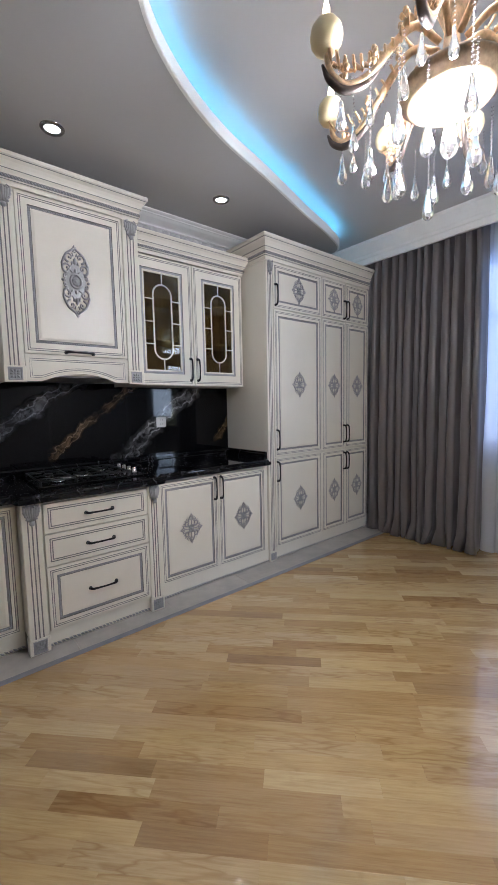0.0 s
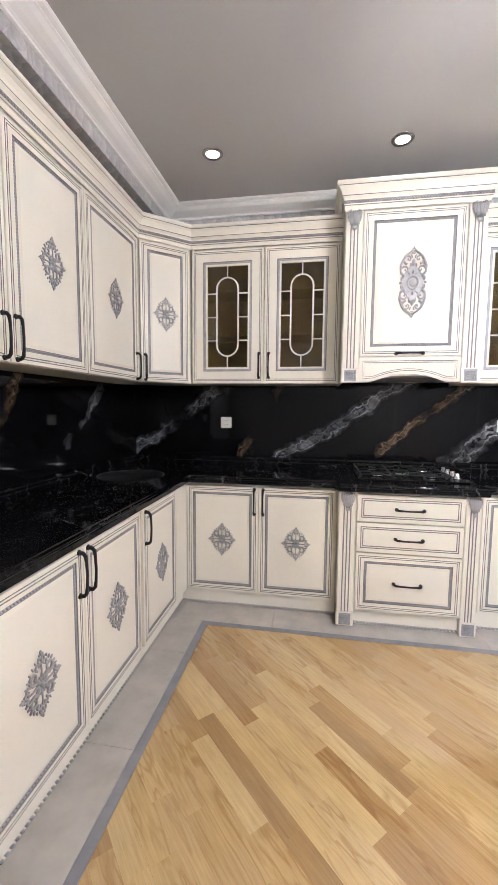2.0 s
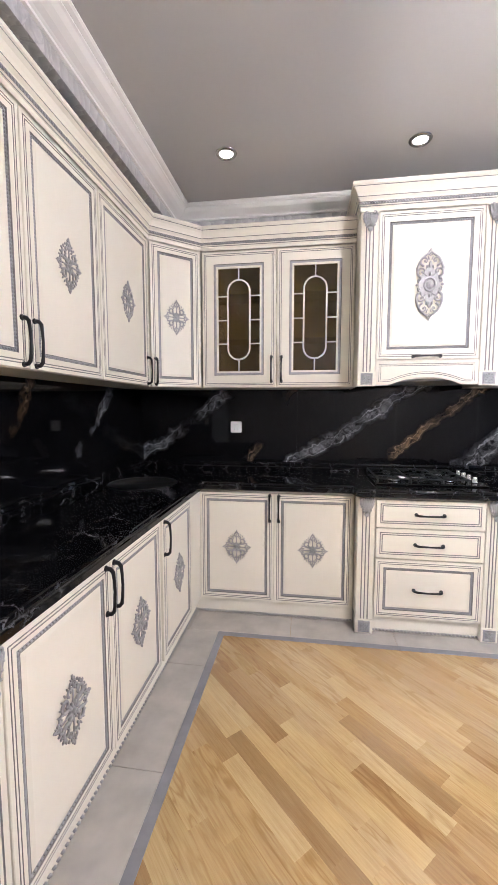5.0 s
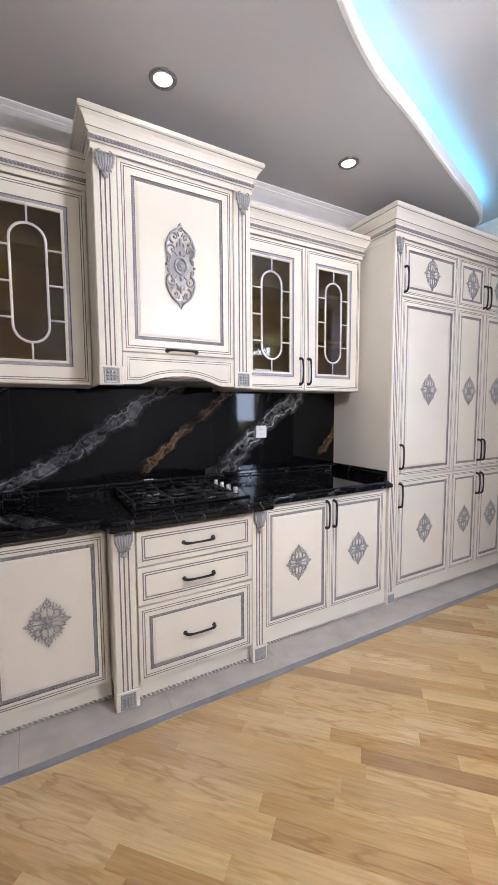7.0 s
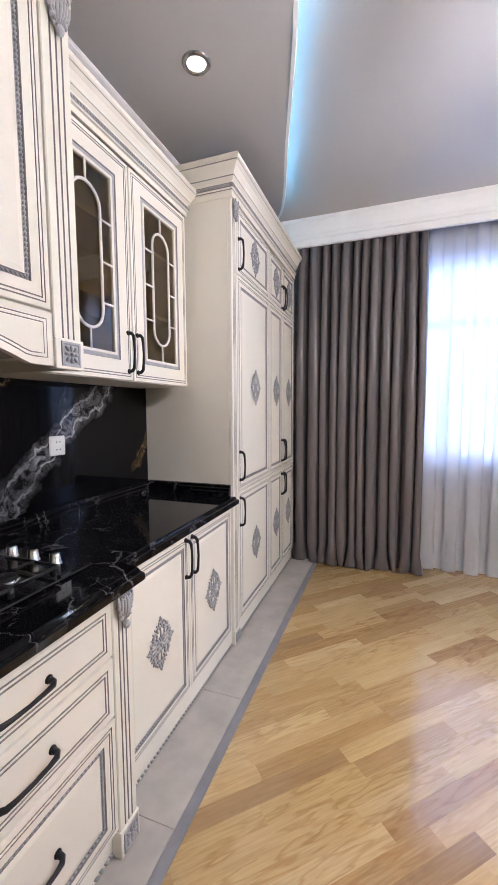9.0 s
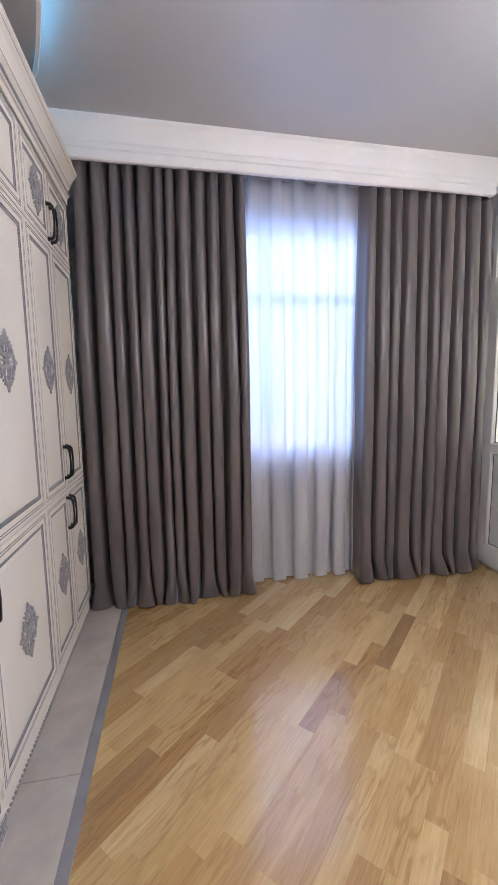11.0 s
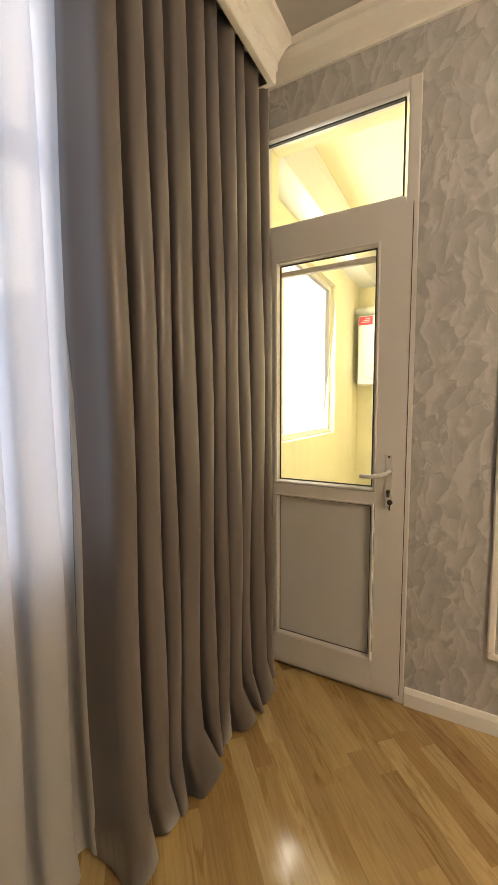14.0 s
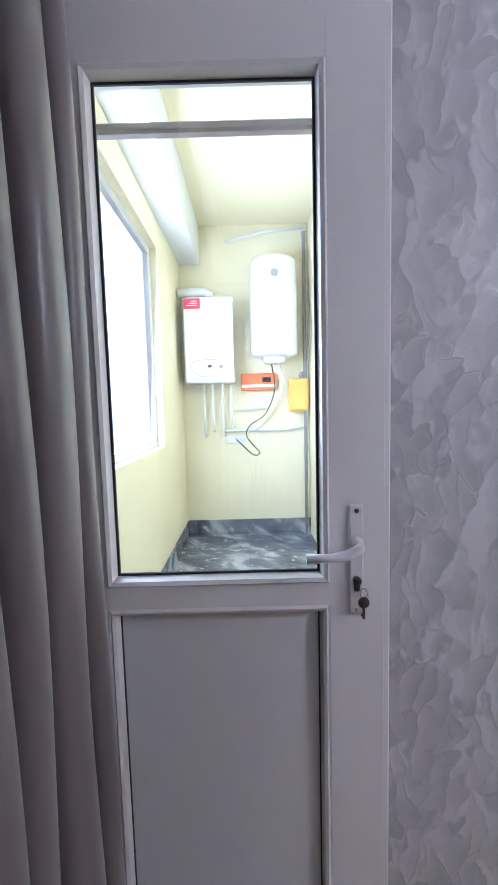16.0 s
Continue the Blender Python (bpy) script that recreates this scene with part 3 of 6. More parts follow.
def cartouche_ornament(w, h):
    """A tall carved plaque: an oval boss, paired scrolls and heart-shaped ends."""
    g = Geo()
    a, b, pi = w / 2, h / 2, math.pi
    rim = []
    for i in range(40):
        t = 2 * pi * i / 40
        wide = 0.62 + 0.20 * math.cos(4 * t) - 0.06 * math.cos(8 * t)
        rim.append((a * wide * math.cos(t) * 1.05, 0.72 * b * math.sin(t) * (0.9 + 0.1 * math.cos(2 * t))))
    g.add([(x, 0, z) for x, z in rim] + [(x * 0.96, -0.004, z * 0.97) for x, z in rim], [[i, (i + 1) % 40, 40 + (i + 1) % 40, 40 + i] for i in range(40)] + [list(range(40, 80))])
    g.tube([(0.40 * a * math.cos(t), -0.010, 0.185 * b * math.sin(t)) for t in [2 * pi * i / 22 for i in range(22)]], 0.0062, 7, closed=True)
    g.turned([(0.0001, -0.012), (0.006, -0.011), (0.010, -0.007), (0.019, -0.008), (0.024, -0.003)], 16, axis="y")
    for sx in (-1, 1):
        for sz in (-1, 1):
            for cx, cz, r, a0, a1, k in ((0.58 * a, 0.36 * b, 0.40 * a, -1.5, 1.4 * pi, 0.0075), (0.40 * a, 0.66 * b, 0.38 * a, -1.4, 1.35 * pi, 0.0068), (0.74 * a, 0.12 * b, 0.16 * a, 2.2, -1.2 * pi, 0.005)):
                p = spiral(cx, cz, r, r * 0.3, a0, a1, -0.008, 16)
                g.tube([(sx * x, y, sz * z) for x, y, z in p], [k * (1 - 0.5 * i / 16) for i in range(17)], 6)
                g.blob((sx * cx, -0.006, sz * cz), (0.006, 0.008, 0.008))
            p = [(0.06 * a, 0.90 * b), (0.30 * a, 0.84 * b), (0.62 * a, 0.74 * b), (0.80 * a, 0.60 * b), (0.94 * a, 0.46 * b), (0.90 * a, 0.28 * b), (0.62 * a, 0.16 * b)]
            g.tube([(sx * x, -0.007, sz * z) for x, z in p], [0.004, 0.006, 0.007, 0.0075, 0.007, 0.006, 0.004], 6)
            for u, v, ang in ((0.20, 0.50, -0.4), (0.14, 0.74, 0.3), (0.30, 0.27, 0.9)):
                g.blob((sx * u * a, -0.007, sz * v * b), (0.0048, 0.007, 0.0125), sx * sz * ang)
    for i in range(2):
        s = 1 - 2 * i
        leaf_tip(g, 0, s * 0.90 * b, 0 if s > 0 else pi, 0.13 * b)
        g.blob((0, -0.008, s * 0.56 * b), (0.011, 0.009, 0.022))
        g.blob((0, -0.008, s * 0.30 * b), (0.009, 0.008, 0.014))
        g.blob((s * 0.92 * a, -0.007, 0), (0.010, 0.008, 0.008))
        for v in (-0.018, 0.018):
            g.blob((s * 0.84 * a, -0.007, v), (0.006, 0.006, 0.009), 0.5 * s if v > 0 else -0.5 * s)
    return g.mesh("carved_cartouche", PATINA)


def corbel_leaf(w, h):
    """An acanthus scroll; top at z = 0, hanging down to -h."""
    g = Geo()
    pi = math.pi
    g.blob((0, -0.006, -h * 0.42), (w * 0.40, 0.012, h * 0.42), 0, 10, 6)
    for i in range(-3, 4):
        u = i / 3
        p = [(u * w * 0.44, -0.010, -0.004), (u * w * 0.47, -0.024 + abs(u) * 0.008, -h * 0.20), (u * w * 0.40, -0.022 + abs(u) * 0.008, -h * 0.45), (u * w * 0.20, -0.014, -h * 0.72)]
        g.tube(p, [w * 0.06, w * 0.085, w * 0.075, w * 0.04], 6)
    for s in (-1, 1):
        g.tube(spiral(s * w * 0.24, -h * 0.10, w * 0.20, w * 0.05, pi / 2, pi / 2 - s * 1.7 * pi, -0.020, 10), w * 0.055, 5)
        for k in range(3):
            g.blob((s * w * (0.44 - 0.08 * k), -0.012, -h * (0.32 + 0.16 * k)), (w * 0.10, 0.009, h * 0.075), s * -0.5)
    g.blob((0, -0.016, -h * 0.86), (w * 0.20, 0.012, h * 0.12), 0, 8, 4)
    g.tube(spiral(0, -h * 0.88, w * 0.17, w * 0.05, pi, -0.6 * pi, -0.022, 8), w * 0.05, 5)
    return g.mesh("acanthus_corbel", PATINA)


def flower_tile(s):
    g = Geo()
    g.rings(-s / 2, -s / 2, s / 2, s / 2, [(0, 0), (0, -0.004), (s * 0.08, -0.004), (s * 0.12, -0.001)], [0, 0, 0, 0])
    for i in range(8):
        t = 2 * math.pi * i / 8
        k = 0.30 if i % 2 else 0.24
        g.blob((s * k * math.cos(t), -0.003, s * k * math.sin(t)), (s * 0.085, 0.006, s * 0.15), math.pi / 2 - t)
    g.blob((0, -0.006, 0), (s * 0.10, 0.006, s * 0.10))
    return g.mesh("carved_flower", PATINA)


ORN_BASE = rosette_ornament(0.190, 0.225)
ORN_SMALL = rosette_ornament(0.180, 0.230)
ORN_HOOD = cartouche_ornament(0.150, 0.395)
CORBEL = corbel_leaf(0.052, 0.115)
FLOWER = flower_tile(0.062)


def bar_handle(length, upright=True):
    """A slim bowed bar with a flared foot at each end."""
    g = Geo()
    l = length / 2
    pts = [(0, -0.002, -l), (0, -0.018, -l + 0.002), (0, -0.027, -l + 0.012), (0, -0.030, -l * 0.55), (0, -0.032, 0), (0, -0.030, l * 0.55), (0, -0.027, l - 0.012), (0, -0.018, l - 0.002), (0, -0.002, l)]
    g.tube(pts, [0.0085, 0.0075, 0.0070, 0.0055, 0.0050, 0.0055, 0.0070, 0.0075, 0.0085], 8)
    for s in (-1, 1):
        g.turned([(0.0105, 0.0), (0.0105, -0.003), (0.0085, -0.006)], 12, (0, 0, s * l), "y")
    if not upright:
        g.turn(Matrix.Rotation(radians(90), 4, "Y"))
    return g.mesh("handle", HANDLE)


HAND_V, HAND_H = bar_handle(0.16), bar_handle(0.15, False)
T = 0.020   # thickness of a front


def front(parent, x0, z0, x1, z1, y, ornament=None, handle=None, rope=True, name="door", lines=True, glazed=False, edge=0.042, lined=False):
    """A cabinet front whose back lies at y, with patina lines, a roped moulding and a raised field."""
    g = Geo()
    f = y - T
    prof = [(0, y), (0, f + 0.002), (0.002, f)]
    ms = [0, 0]
    if lines:
        for q in (0.015, 0.025):
            prof += [(q, f), (q + 0.0008, f + 0.0025), (q + 0.0032, f + 0.0025), (q + 0.004, f)]
            ms += [0, 1, 1, 1]
    if lined:
        for q in (edge, edge + 0.011):
            prof += [(q, f), (q + 0.001, f + 0.003), (q + 0.0042, f + 0.003), (q + 0.0052, f)]
            ms += [0, 1, 1, 1]
        g.rings(x0 + 0.001, z0 + 0.001, x1 - 0.001, z1 - 0.001, prof, ms + [0])
        door = part(name, g, [IVORY, GROOVE, PATINA], parent)
    elif glazed:
        prof += [(edge, f)]
        ms += [0]
        prof += [(edge + 0.004, f + 0.004), (edge + 0.016, f + 0.004), (edge + 0.018, f + 0.001), (edge + 0.028, f + 0.003), (edge + 0.029, y)]
        ms += [1, 2, 0, 0, 0]
        g.rings(x0 + 0.001, z0 + 0.001, x1 - 0.001, z1 - 0.001, prof, ms + [0])
        g.f.pop(), g.m.pop(), g.s.pop()
        i = edge + 0.029
        door = part(name, g, [IVORY, GROOVE, PATINA], parent)
    else:
        prof += [(edge, f), (edge + 0.003, f + 0.006), (edge + 0.013, f + 0.006), (edge + 0.016, f + 0.004), (edge + 0.030, f + 0.0005), (edge + 0.034, f + 0.0005)]
        ms += [0, 1, 2, 1, 0, 0, 0]
        g.rings(x0 + 0.001, z0 + 0.001, x1 - 0.001, z1 - 0.001, prof, ms)
        door = part(name, g, [IVORY, GROOVE, PATINA], parent)
    if rope:
        r = Geo().rope(x0 + edge + 0.009, z0 + edge + 0.009, x1 - edge - 0.009, z1 - edge - 0.009, f + 0.004)
        part("rope_moulding", r, PATINA, door, "silver twisted rope moulding")
    if ornament:
        part("ornament", ornament, None, door, "silver carved ornament", pose((x0 + x1) / 2, f, (z0 + z1) / 2))
    if handle:
        hx, hz, up = handle
        part("handle", HAND_V if up else HAND_H, None, door, "black bar handle", pose(hx, f, hz))
    return door


def grille(parent, x0, z0, x1, z1, y):
    """White bars over a glazed door: a tall oval with stubs to the frame."""
    g = Geo()
    w, h = x1 - x0, z1 - z0
    cx, rx = (x0 + x1) / 2, w * 0.26
    zt, zb = z1 - h * 0.115, z0 + h * 0.115
    pts = [(cx + rx * math.cos(t), y, zt - rx + rx * math.sin(t)) for t in [math.pi * i / 10 for i in range(11)]]
    pts += [(cx - rx * math.cos(t), y, zb + rx - rx * math.sin(t)) for t in [math.pi * i / 10 for i in range(11)]]
    g.tube(pts, 0.0058, 8, closed=True)
    r = 0.0045
    g.tube([(cx, y, zt), (cx, y, z1)], r, 6)
    g.tube([(cx, y, zb), (cx, y, z0)], r, 6)
    for k in (0.27, 0.5, 0.73):
        g.tube([(x0, y, z0 + h * k), (cx - rx, y, z0 + h * k)], r, 6)
        g.tube([(cx + rx, y, z0 + h * k), (x1, y, z0 + h * k)], r, 6)
    return part("grille", g, IVORY, parent, "white bars with a tall oval")


def glass_door(parent, x0, z0, x1, z1, y, handle):
    edge = 0.080
    door = front(parent, x0, z0, x1, z1, y, None, handle, rope=False, name="glass_door", glazed=True, edge=edge)
    i = edge + 0.027
    f = y - T
    pane = part("pane", Geo().box((x0 + i, f + 0.010, z0 + i), (x1 - i, f + 0.014, z1 - i), 0.0005), BRONZE, door, "bronze tinted glass pane")
    grille(door, x0 + i, z0 + i, x1 - i, z1 - i, f + 0.004)
    return door


def carcass(parent, x0, z0, x1, z1, y0, y1, shelves=(), mat=None):
    """An open-fronted box of boards, front at y0."""
    b, m = 0.018, mat or IVORY
    g = Geo()
    g.box((x0, y0, z0), (x0 + b, y1, z1), 0.001).box((x1 - b, y0, z0), (x1, y1, z1), 0.001)
    g.box((x0 + b, y0, z0), (x1 - b, y1, z0 + b), 0.001).box((x0 + b, y0, z1 - b), (x1 - b, y1, z1), 0.001)
    part("body", g, m, parent)
    part("back_panel", Geo().box((x0 + b, y1 - 0.006, z0 + b), (x1 - b, y1, z1 - b), 0.001), CAVITY if shelves else m, parent)
    for z in shelves:
        part("shelf", Geo().box((x0 + b, y0 + 0.03, z - 0.009), (x1 - b, y1 - 0.006, z + 0.009), 0.001), CAVITY, parent, "pale brown shelf board")


def closed_body(parent, x0, z0, x1, z1, y0, y1):
    part("body", Geo().box((x0, y0, z0), (x1, y1, z1), 0.002), IVORY, parent)


def pilaster(m, w, z0, z1, depth, corbel=True, block=0.085, label="ivory fluted pilaster with silver carved corbel and block", block_at="bottom"):
    """A fluted upright board; local x across, front at y = 0, body behind it."""
    ob = thing("pilaster", label, "pilaster", m, "kitchen pilasters")
    n, prof, ms = 3, [(-w / 2, depth), (-w / 2, 0.003), (-w / 2 + 0.003, 0)], [0, 0, 0]
    for k in range(n):
        c = (k - (n - 1) / 2) * w * 0.20
        prof += [(c - 0.0032, 0), (c - 0.0016, 0.003), (c + 0.0016, 0.003), (c + 0.0032, 0)]
        ms += [1, 1, 1, 0]
    prof += [(w / 2 - 0.003, 0), (w / 2, 0.003), (w / 2, depth)]
    ms += [0, 0, 0]
    part("fluted_board", Geo().upright(prof, z0 + block, z1, ms), [IVORY, GROOVE], ob)
    part("block", Geo().box((-w / 2 - 0.003, -0.006, z0), (w / 2 + 0.003, depth, z0 + block), 0.002), IVORY, ob)
    s = min(w, block) * 0.80 / 0.062
    part("flower_carving", FLOWER, None, ob, "silver carved flower square", pose(0, -0.006, z0 + block / 2) @ Matrix.Scale(s, 4))
    if corbel:
        part("corbel", CORBEL, None, ob, "silver acanthus leaf corbel", pose(0, 0.0, z1 - 0.004) @ Matrix.Diagonal((w * 0.78 / 0.052, 1, 1, 1)))
    return ob


CROWN = [(0.0, 0.0), (0.006, 0.0), (0.006, 0.020), (0.010, 0.022), (0.010, 0.026), (0.015, 0.030), (0.015, 0.046), (0.010, 0.048), (0.012, 0.056), (0.022, 0.066), (0.022, 0.070),
         (0.027, 0.082), (0.036, 0.096), (0.048, 0.106), (0.048, 0.110), (0.054, 0.114), (0.054, 0.126), (0.050, 0.132), (0.0, 0.132)]
CROWN_MATS = [0, 0, 0, 1, 0, 1, 1, 0, 0, 1, 0, 0, 0, 1, 0, 0, 0, 0]


def crown(path, scale, name_label, rope_y=0.038):
    """A crown moulding on the cabinets along a level path."""
    prof = [(o * scale[0], h * scale[1]) for o, h in CROWN]
    ob = thing("crown_moulding", name_label, "moulding", None, "kitchen crown mouldings")
    part("moulding", outward(Geo().sweep(prof, path, CROWN_MATS).mesh("moulding", [IVORY, GROOVE])), None, ob)
    g = Geo()
    o = 0.016 * scale[0]
    for a, b in zip(path, path[1:]):
        a, b = Vector(a), Vector(b)
        d = (b - a).normalized()
        out = Vector((d.y, -d.x, 0))
        h = Vector((0, 0, rope_y * scale[1]))
        g.cord(a + out * o + h, b + out * o + h, 0.006, 0.015, out)
    part("rope_band", g, PATINA, ob, "silver twisted rope band")
    return ob


# ---- structure ----
def wall_piece(name, pieces, label, mat=None):
    g = Geo()
    for a, b in pieces:
        g.box(a, b, 0.001)
    return solid(name, g, mat or PAPER, label, "wall", kind="structure")


TOPZ = 3.15
DX0, DX1, DZ = 3.07, 3.78, 2.612      # balcony door opening
WY0, WY1, WZ0, WZ1 = 0.40, 1.95, 0.89, 2.52   # window opening
wall_piece("wall_north", [((WEST - 0.15, NORTH, 0), (EAST + 0.2, NORTH + 0.15, TOPZ))], "grey leaf-patterned papered wall behind the kitchen")
wall_piece("wall_west", [((WEST - 0.15, SOUTH, 0), (WEST, NORTH, TOPZ))], "grey leaf-patterned papered side wall")
wall_piece("wall_south", [((WEST - 0.15, SOUTH - 0.2, 0), (DX0, SOUTH, TOPZ)), ((DX1, SOUTH - 0.2, 0), (EAST, SOUTH, TOPZ)), ((DX0, SOUTH - 0.2, DZ), (DX1, SOUTH, TOPZ))],
           "grey leaf-patterned papered wall round the balcony door")
wall_piece("wall_east", [((EAST, SOUTH - 0.2, 0), (EAST + 0.2, WY0, TOPZ)), ((EAST, WY1, 0), (EAST + 0.2, NORTH, TOPZ)), ((EAST, WY0, 0), (EAST + 0.2, WY1, WZ0)), ((EAST, WY0, WZ1), (EAST + 0.2, WY1, TOPZ))],
           "grey papered wall with the curtained window")
wall_piece("bulkhead", [((WEST, SOUTH, 2.590), (-0.76, NORTH, LOW - 0.002))], "grey papered bulkhead above the wall cabinets")
wall_piece("bulkhead_north", [((-0.758, NORTH - 0.078, 2.625), (3.24, NORTH - 0.001, LOW - 0.002))], "grey papered bulkhead along the back wall")


def catmull(pts, n=10):
    p = [Vector(q) for q in pts]
    p = [p[0] * 2 - p[1]] + p + [p[-1] * 2 - p[-2]]
    out = []
    for i in range(1, len(p) - 2):
        for k in range(n):
            t = k / n
            a, b, c, d = p[i - 1], p[i], p[i + 1], p[i + 2]
            out.append(0.5 * (2 * b + (c - a) * t + (2 * a - 5 * b + 4 * c - d) * t * t + (3 * b - a - 3 * c + d) * t ** 3))
    return out + [p[-2]]


EDGE = catmull([(1.02, SOUTH, 0), (0.86, -0.05, 0), (0.72, 0.45, 0), (0.66, 0.85, 0), (0.71, 1.17, 0), (0.845, 1.445, 0), (1.11, 1.665, 0), (1.48, 1.845, 0), (1.92, 1.975, 0), (2.46, 2.145, 0), (2.90, 2.275, 0), (3.17, 2.385, 0), (3.25, 2.50, 0), (3.26, 2.70, 0), (3.26, NORTH, 0)])


def flat_poly(outline, z0, z1):
    n = len(outline)
    g = Geo()
    g.add([(x, y, z0) for x, y in outline] + [(x, y, z1) for x, y in outline],
          [list(range(n))[::-1], list(range(n, 2 * n))] + [[i, (i + 1) % n, n + (i + 1) % n, n + i] for i in range(n)])
    return g


solid("ceiling", Geo().box((WEST - 0.15, SOUTH - 0.2, HIGH), (EAST + 0.2, NORTH + 0.15, HIGH + 0.1), 0.001), CEIL_RAISED, "satin white raised ceiling", "ceiling", kind="structure")
low = [(p.x, p.y) for p in EDGE] + [(WEST, NORTH), (WEST, SOUTH)]
solid("ceiling_dropped", flat_poly(low, LOW, LOW + 0.05), CEIL, "satin white dropped ceiling with a curved edge", "ceiling", kind="structure")
lip = Geo().sweep([(0.0, -0.004), (0.014, -0.004), (0.018, 0.0), (0.018, 0.066), (0.014, 0.070), (0.0, 0.070)], [(p.x, p.y, LOW) for p in EDGE])
solid("trim", outward(lip.mesh("trim", PLASTER)) and lip, PLASTER, "white curved edge of the dropped ceiling", "trim", kind="structure")
side = []
for i, p in enumerate(EDGE):
    d = (EDGE[min(i + 1, len(EDGE) - 1)] - EDGE[max(i - 1, 0)]).normalized()
    side.append(p + Vector((-d.y, d.x, 0)))
strip_pts = [(p + (s - p) * 0.018) for p, s in zip(EDGE, side)]
led = Geo().tube([(p.x, p.y, LOW + 0.060) for p in strip_pts[1:-1]], 0.006, 6)
solid("led_strip", led, LED, "glowing cyan light strip hidden in the ceiling cove", "light strip")
back_pts = [(p + (s - p) * 0.10) for p, s in zip(EDGE, side)]
solid("cove_wall", Geo().sweep([(0, 0.05), (0.01, 0.05), (0.01, HIGH - LOW), (0, HIGH - LOW)], [(p.x, p.y, LOW) for p in back_pts]), PLASTER, "white back of the ceiling cove", "trim", kind="structure")

CORNICE = [(0.0, -0.075), (0.012, -0.075), (0.014, -0.066), (0.022, -0.060), (0.040, -0.052), (0.060, -0.040), (0.074, -0.026), (0.080, -0.022), (0.080, -0.016), (0.094, -0.012), (0.100, -0.006), (0.100, 0.0), (0.0, 0.0)]


def cornice(name, path, sx, sz, label):
    g = Geo().sweep([(o * sx, h * sz) for o, h in CORNICE], path)
    ob = new(name, outward(g.mesh(name, PLASTER)))
    return tagged(ob, label, "cornice", kind="structure")


cornice("cornice_dropped", [(-0.76, SOUTH, LOW), (-0.76, NORTH - 0.079, LOW), (3.24, NORTH - 0.079, LOW)], 1.25, 0.95, "white plaster cornice under the dropped ceiling")
cornice("cornice_north", [(3.262, NORTH, HIGH), (3.62, NORTH, HIGH)], 1.0, 1.2, "white plaster cornice under the raised ceiling")
cornice("cornice_south", [(EAST - 0.001, SOUTH, HIGH), (1.05, SOUTH, HIGH)], 1.05, 1.25, "white plaster cornice above the balcony door")
# curtain box along the window wall
BOXZ, BOX_END = 2.672, -0.345
g = Geo()
prof = [(0.0, 0.0), (0.022, 0.0), (0.026, 0.006), (0.026, 0.052), (0.032, 0.058), (0.032, 0.088), (0.036, 0.094), (0.042, 0.112), (0.052, 0.138), (0.066, 0.164), (0.076, 0.178), (0.076, HIGH - BOXZ - 0.001), (0.0, HIGH - BOXZ - 0.001)]
g.sweep(prof, [(3.655, NORTH - 0.001, BOXZ), (3.655, BOX_END, BOXZ), (EAST - 0.001, BOX_END, BOXZ)])
solid("curtain_box", g, PLASTER, "white plaster curtain box with moulded front along the window wall", "curtain box", kind="structure")
outward(bpy.data.objects["curtain_box"].data)

# baseboards
BB = [(0.0, 0.0), (0.016, 0.0), (0.016, 0.060), (0.012, 0.070), (0.008, 0.080), (0.0, 0.082)]
for path in ([(DX0 - 0.004, SOUTH, 0.0), (WEST, SOUTH, 0.0)], [(EAST, NORTH, 0), (EAST, SOUTH, 0)], [(WEST, SOUTH, 0), (WEST, 0.66, 0)]):
    ob = new("baseboard", outward(Geo().sweep(BB, path).mesh("baseboard", PLASTER)))
    tagged(ob, "white moulded baseboard along the papered wall", "baseboard", kind="structure")

# picture-panel moulding on the papered wall
g = Geo()
px0, px1, pz0, pz1 = 1.55, 2.765, 0.315, 2.35
for a, b in (((px0, pz0), (px1, pz0 + 0.028)), ((px0, pz1 - 0.028), (px1, pz1)), ((px0, pz0 + 0.028), (px0 + 0.028, pz1 - 0.028)), ((px1 - 0.028, pz0 + 0.028), (px1, pz1 - 0.028))):
    g.box((a[0], SOUTH + 0.018, a[1]), (b[0], SOUTH, b[1]), 0.006)
solid("wall_panel_moulding", g, PLASTER, "white rectangular moulding frame on the papered wall", "wall moulding")

# ---- window behind the curtains ----
win = thing("window_1", "white plastic window behind a sheer curtain", "window", kind="structure")
fx0, fx1 = EAST + 0.07, EAST + 0.13
g = Geo()
for a, b in (((WY0, WZ0), (WY1, WZ0 + 0.06)), ((WY0, WZ1 - 0.06), (WY1, WZ1)), ((WY0, WZ0 + 0.06), (WY0 + 0.06, WZ1 - 0.06)), ((WY1 - 0.06, WZ0 + 0.06), (WY1, WZ1 - 0.06)), ((1.14, WZ0 + 0.06), (1.21, WZ1 - 0.06)), ((WY0 + 0.06, 2.0), (1.14, 2.06)), ((1.21, 2.0), (WY1 - 0.06, 2.06))):
    g.box((fx0, a[0], a[1]), (fx1, b[0], b[1]), 0.004)
part("window_frame", g, PVC, win)
for y0, y1 in ((WY0 + 0.06, 1.14), (1.21, WY1 - 0.06)):
    for z0, z1 in ((WZ0 + 0.06, 2.0), (2.06, WZ1 - 0.06)):
        part("pane", Geo().box((fx0 + 0.02, y0, z0), (fx0 + 0.026, y1, z1), 0.0005), GLASS, win).visible_shadow = False
part("window_sill", Geo().box((EAST - 0.004, WY0 - 0.04, WZ0 - 0.03), (EAST + 0.07, WY1 + 0.04, WZ0 + 0.004), 0.006), PVC, win, "white window sill")

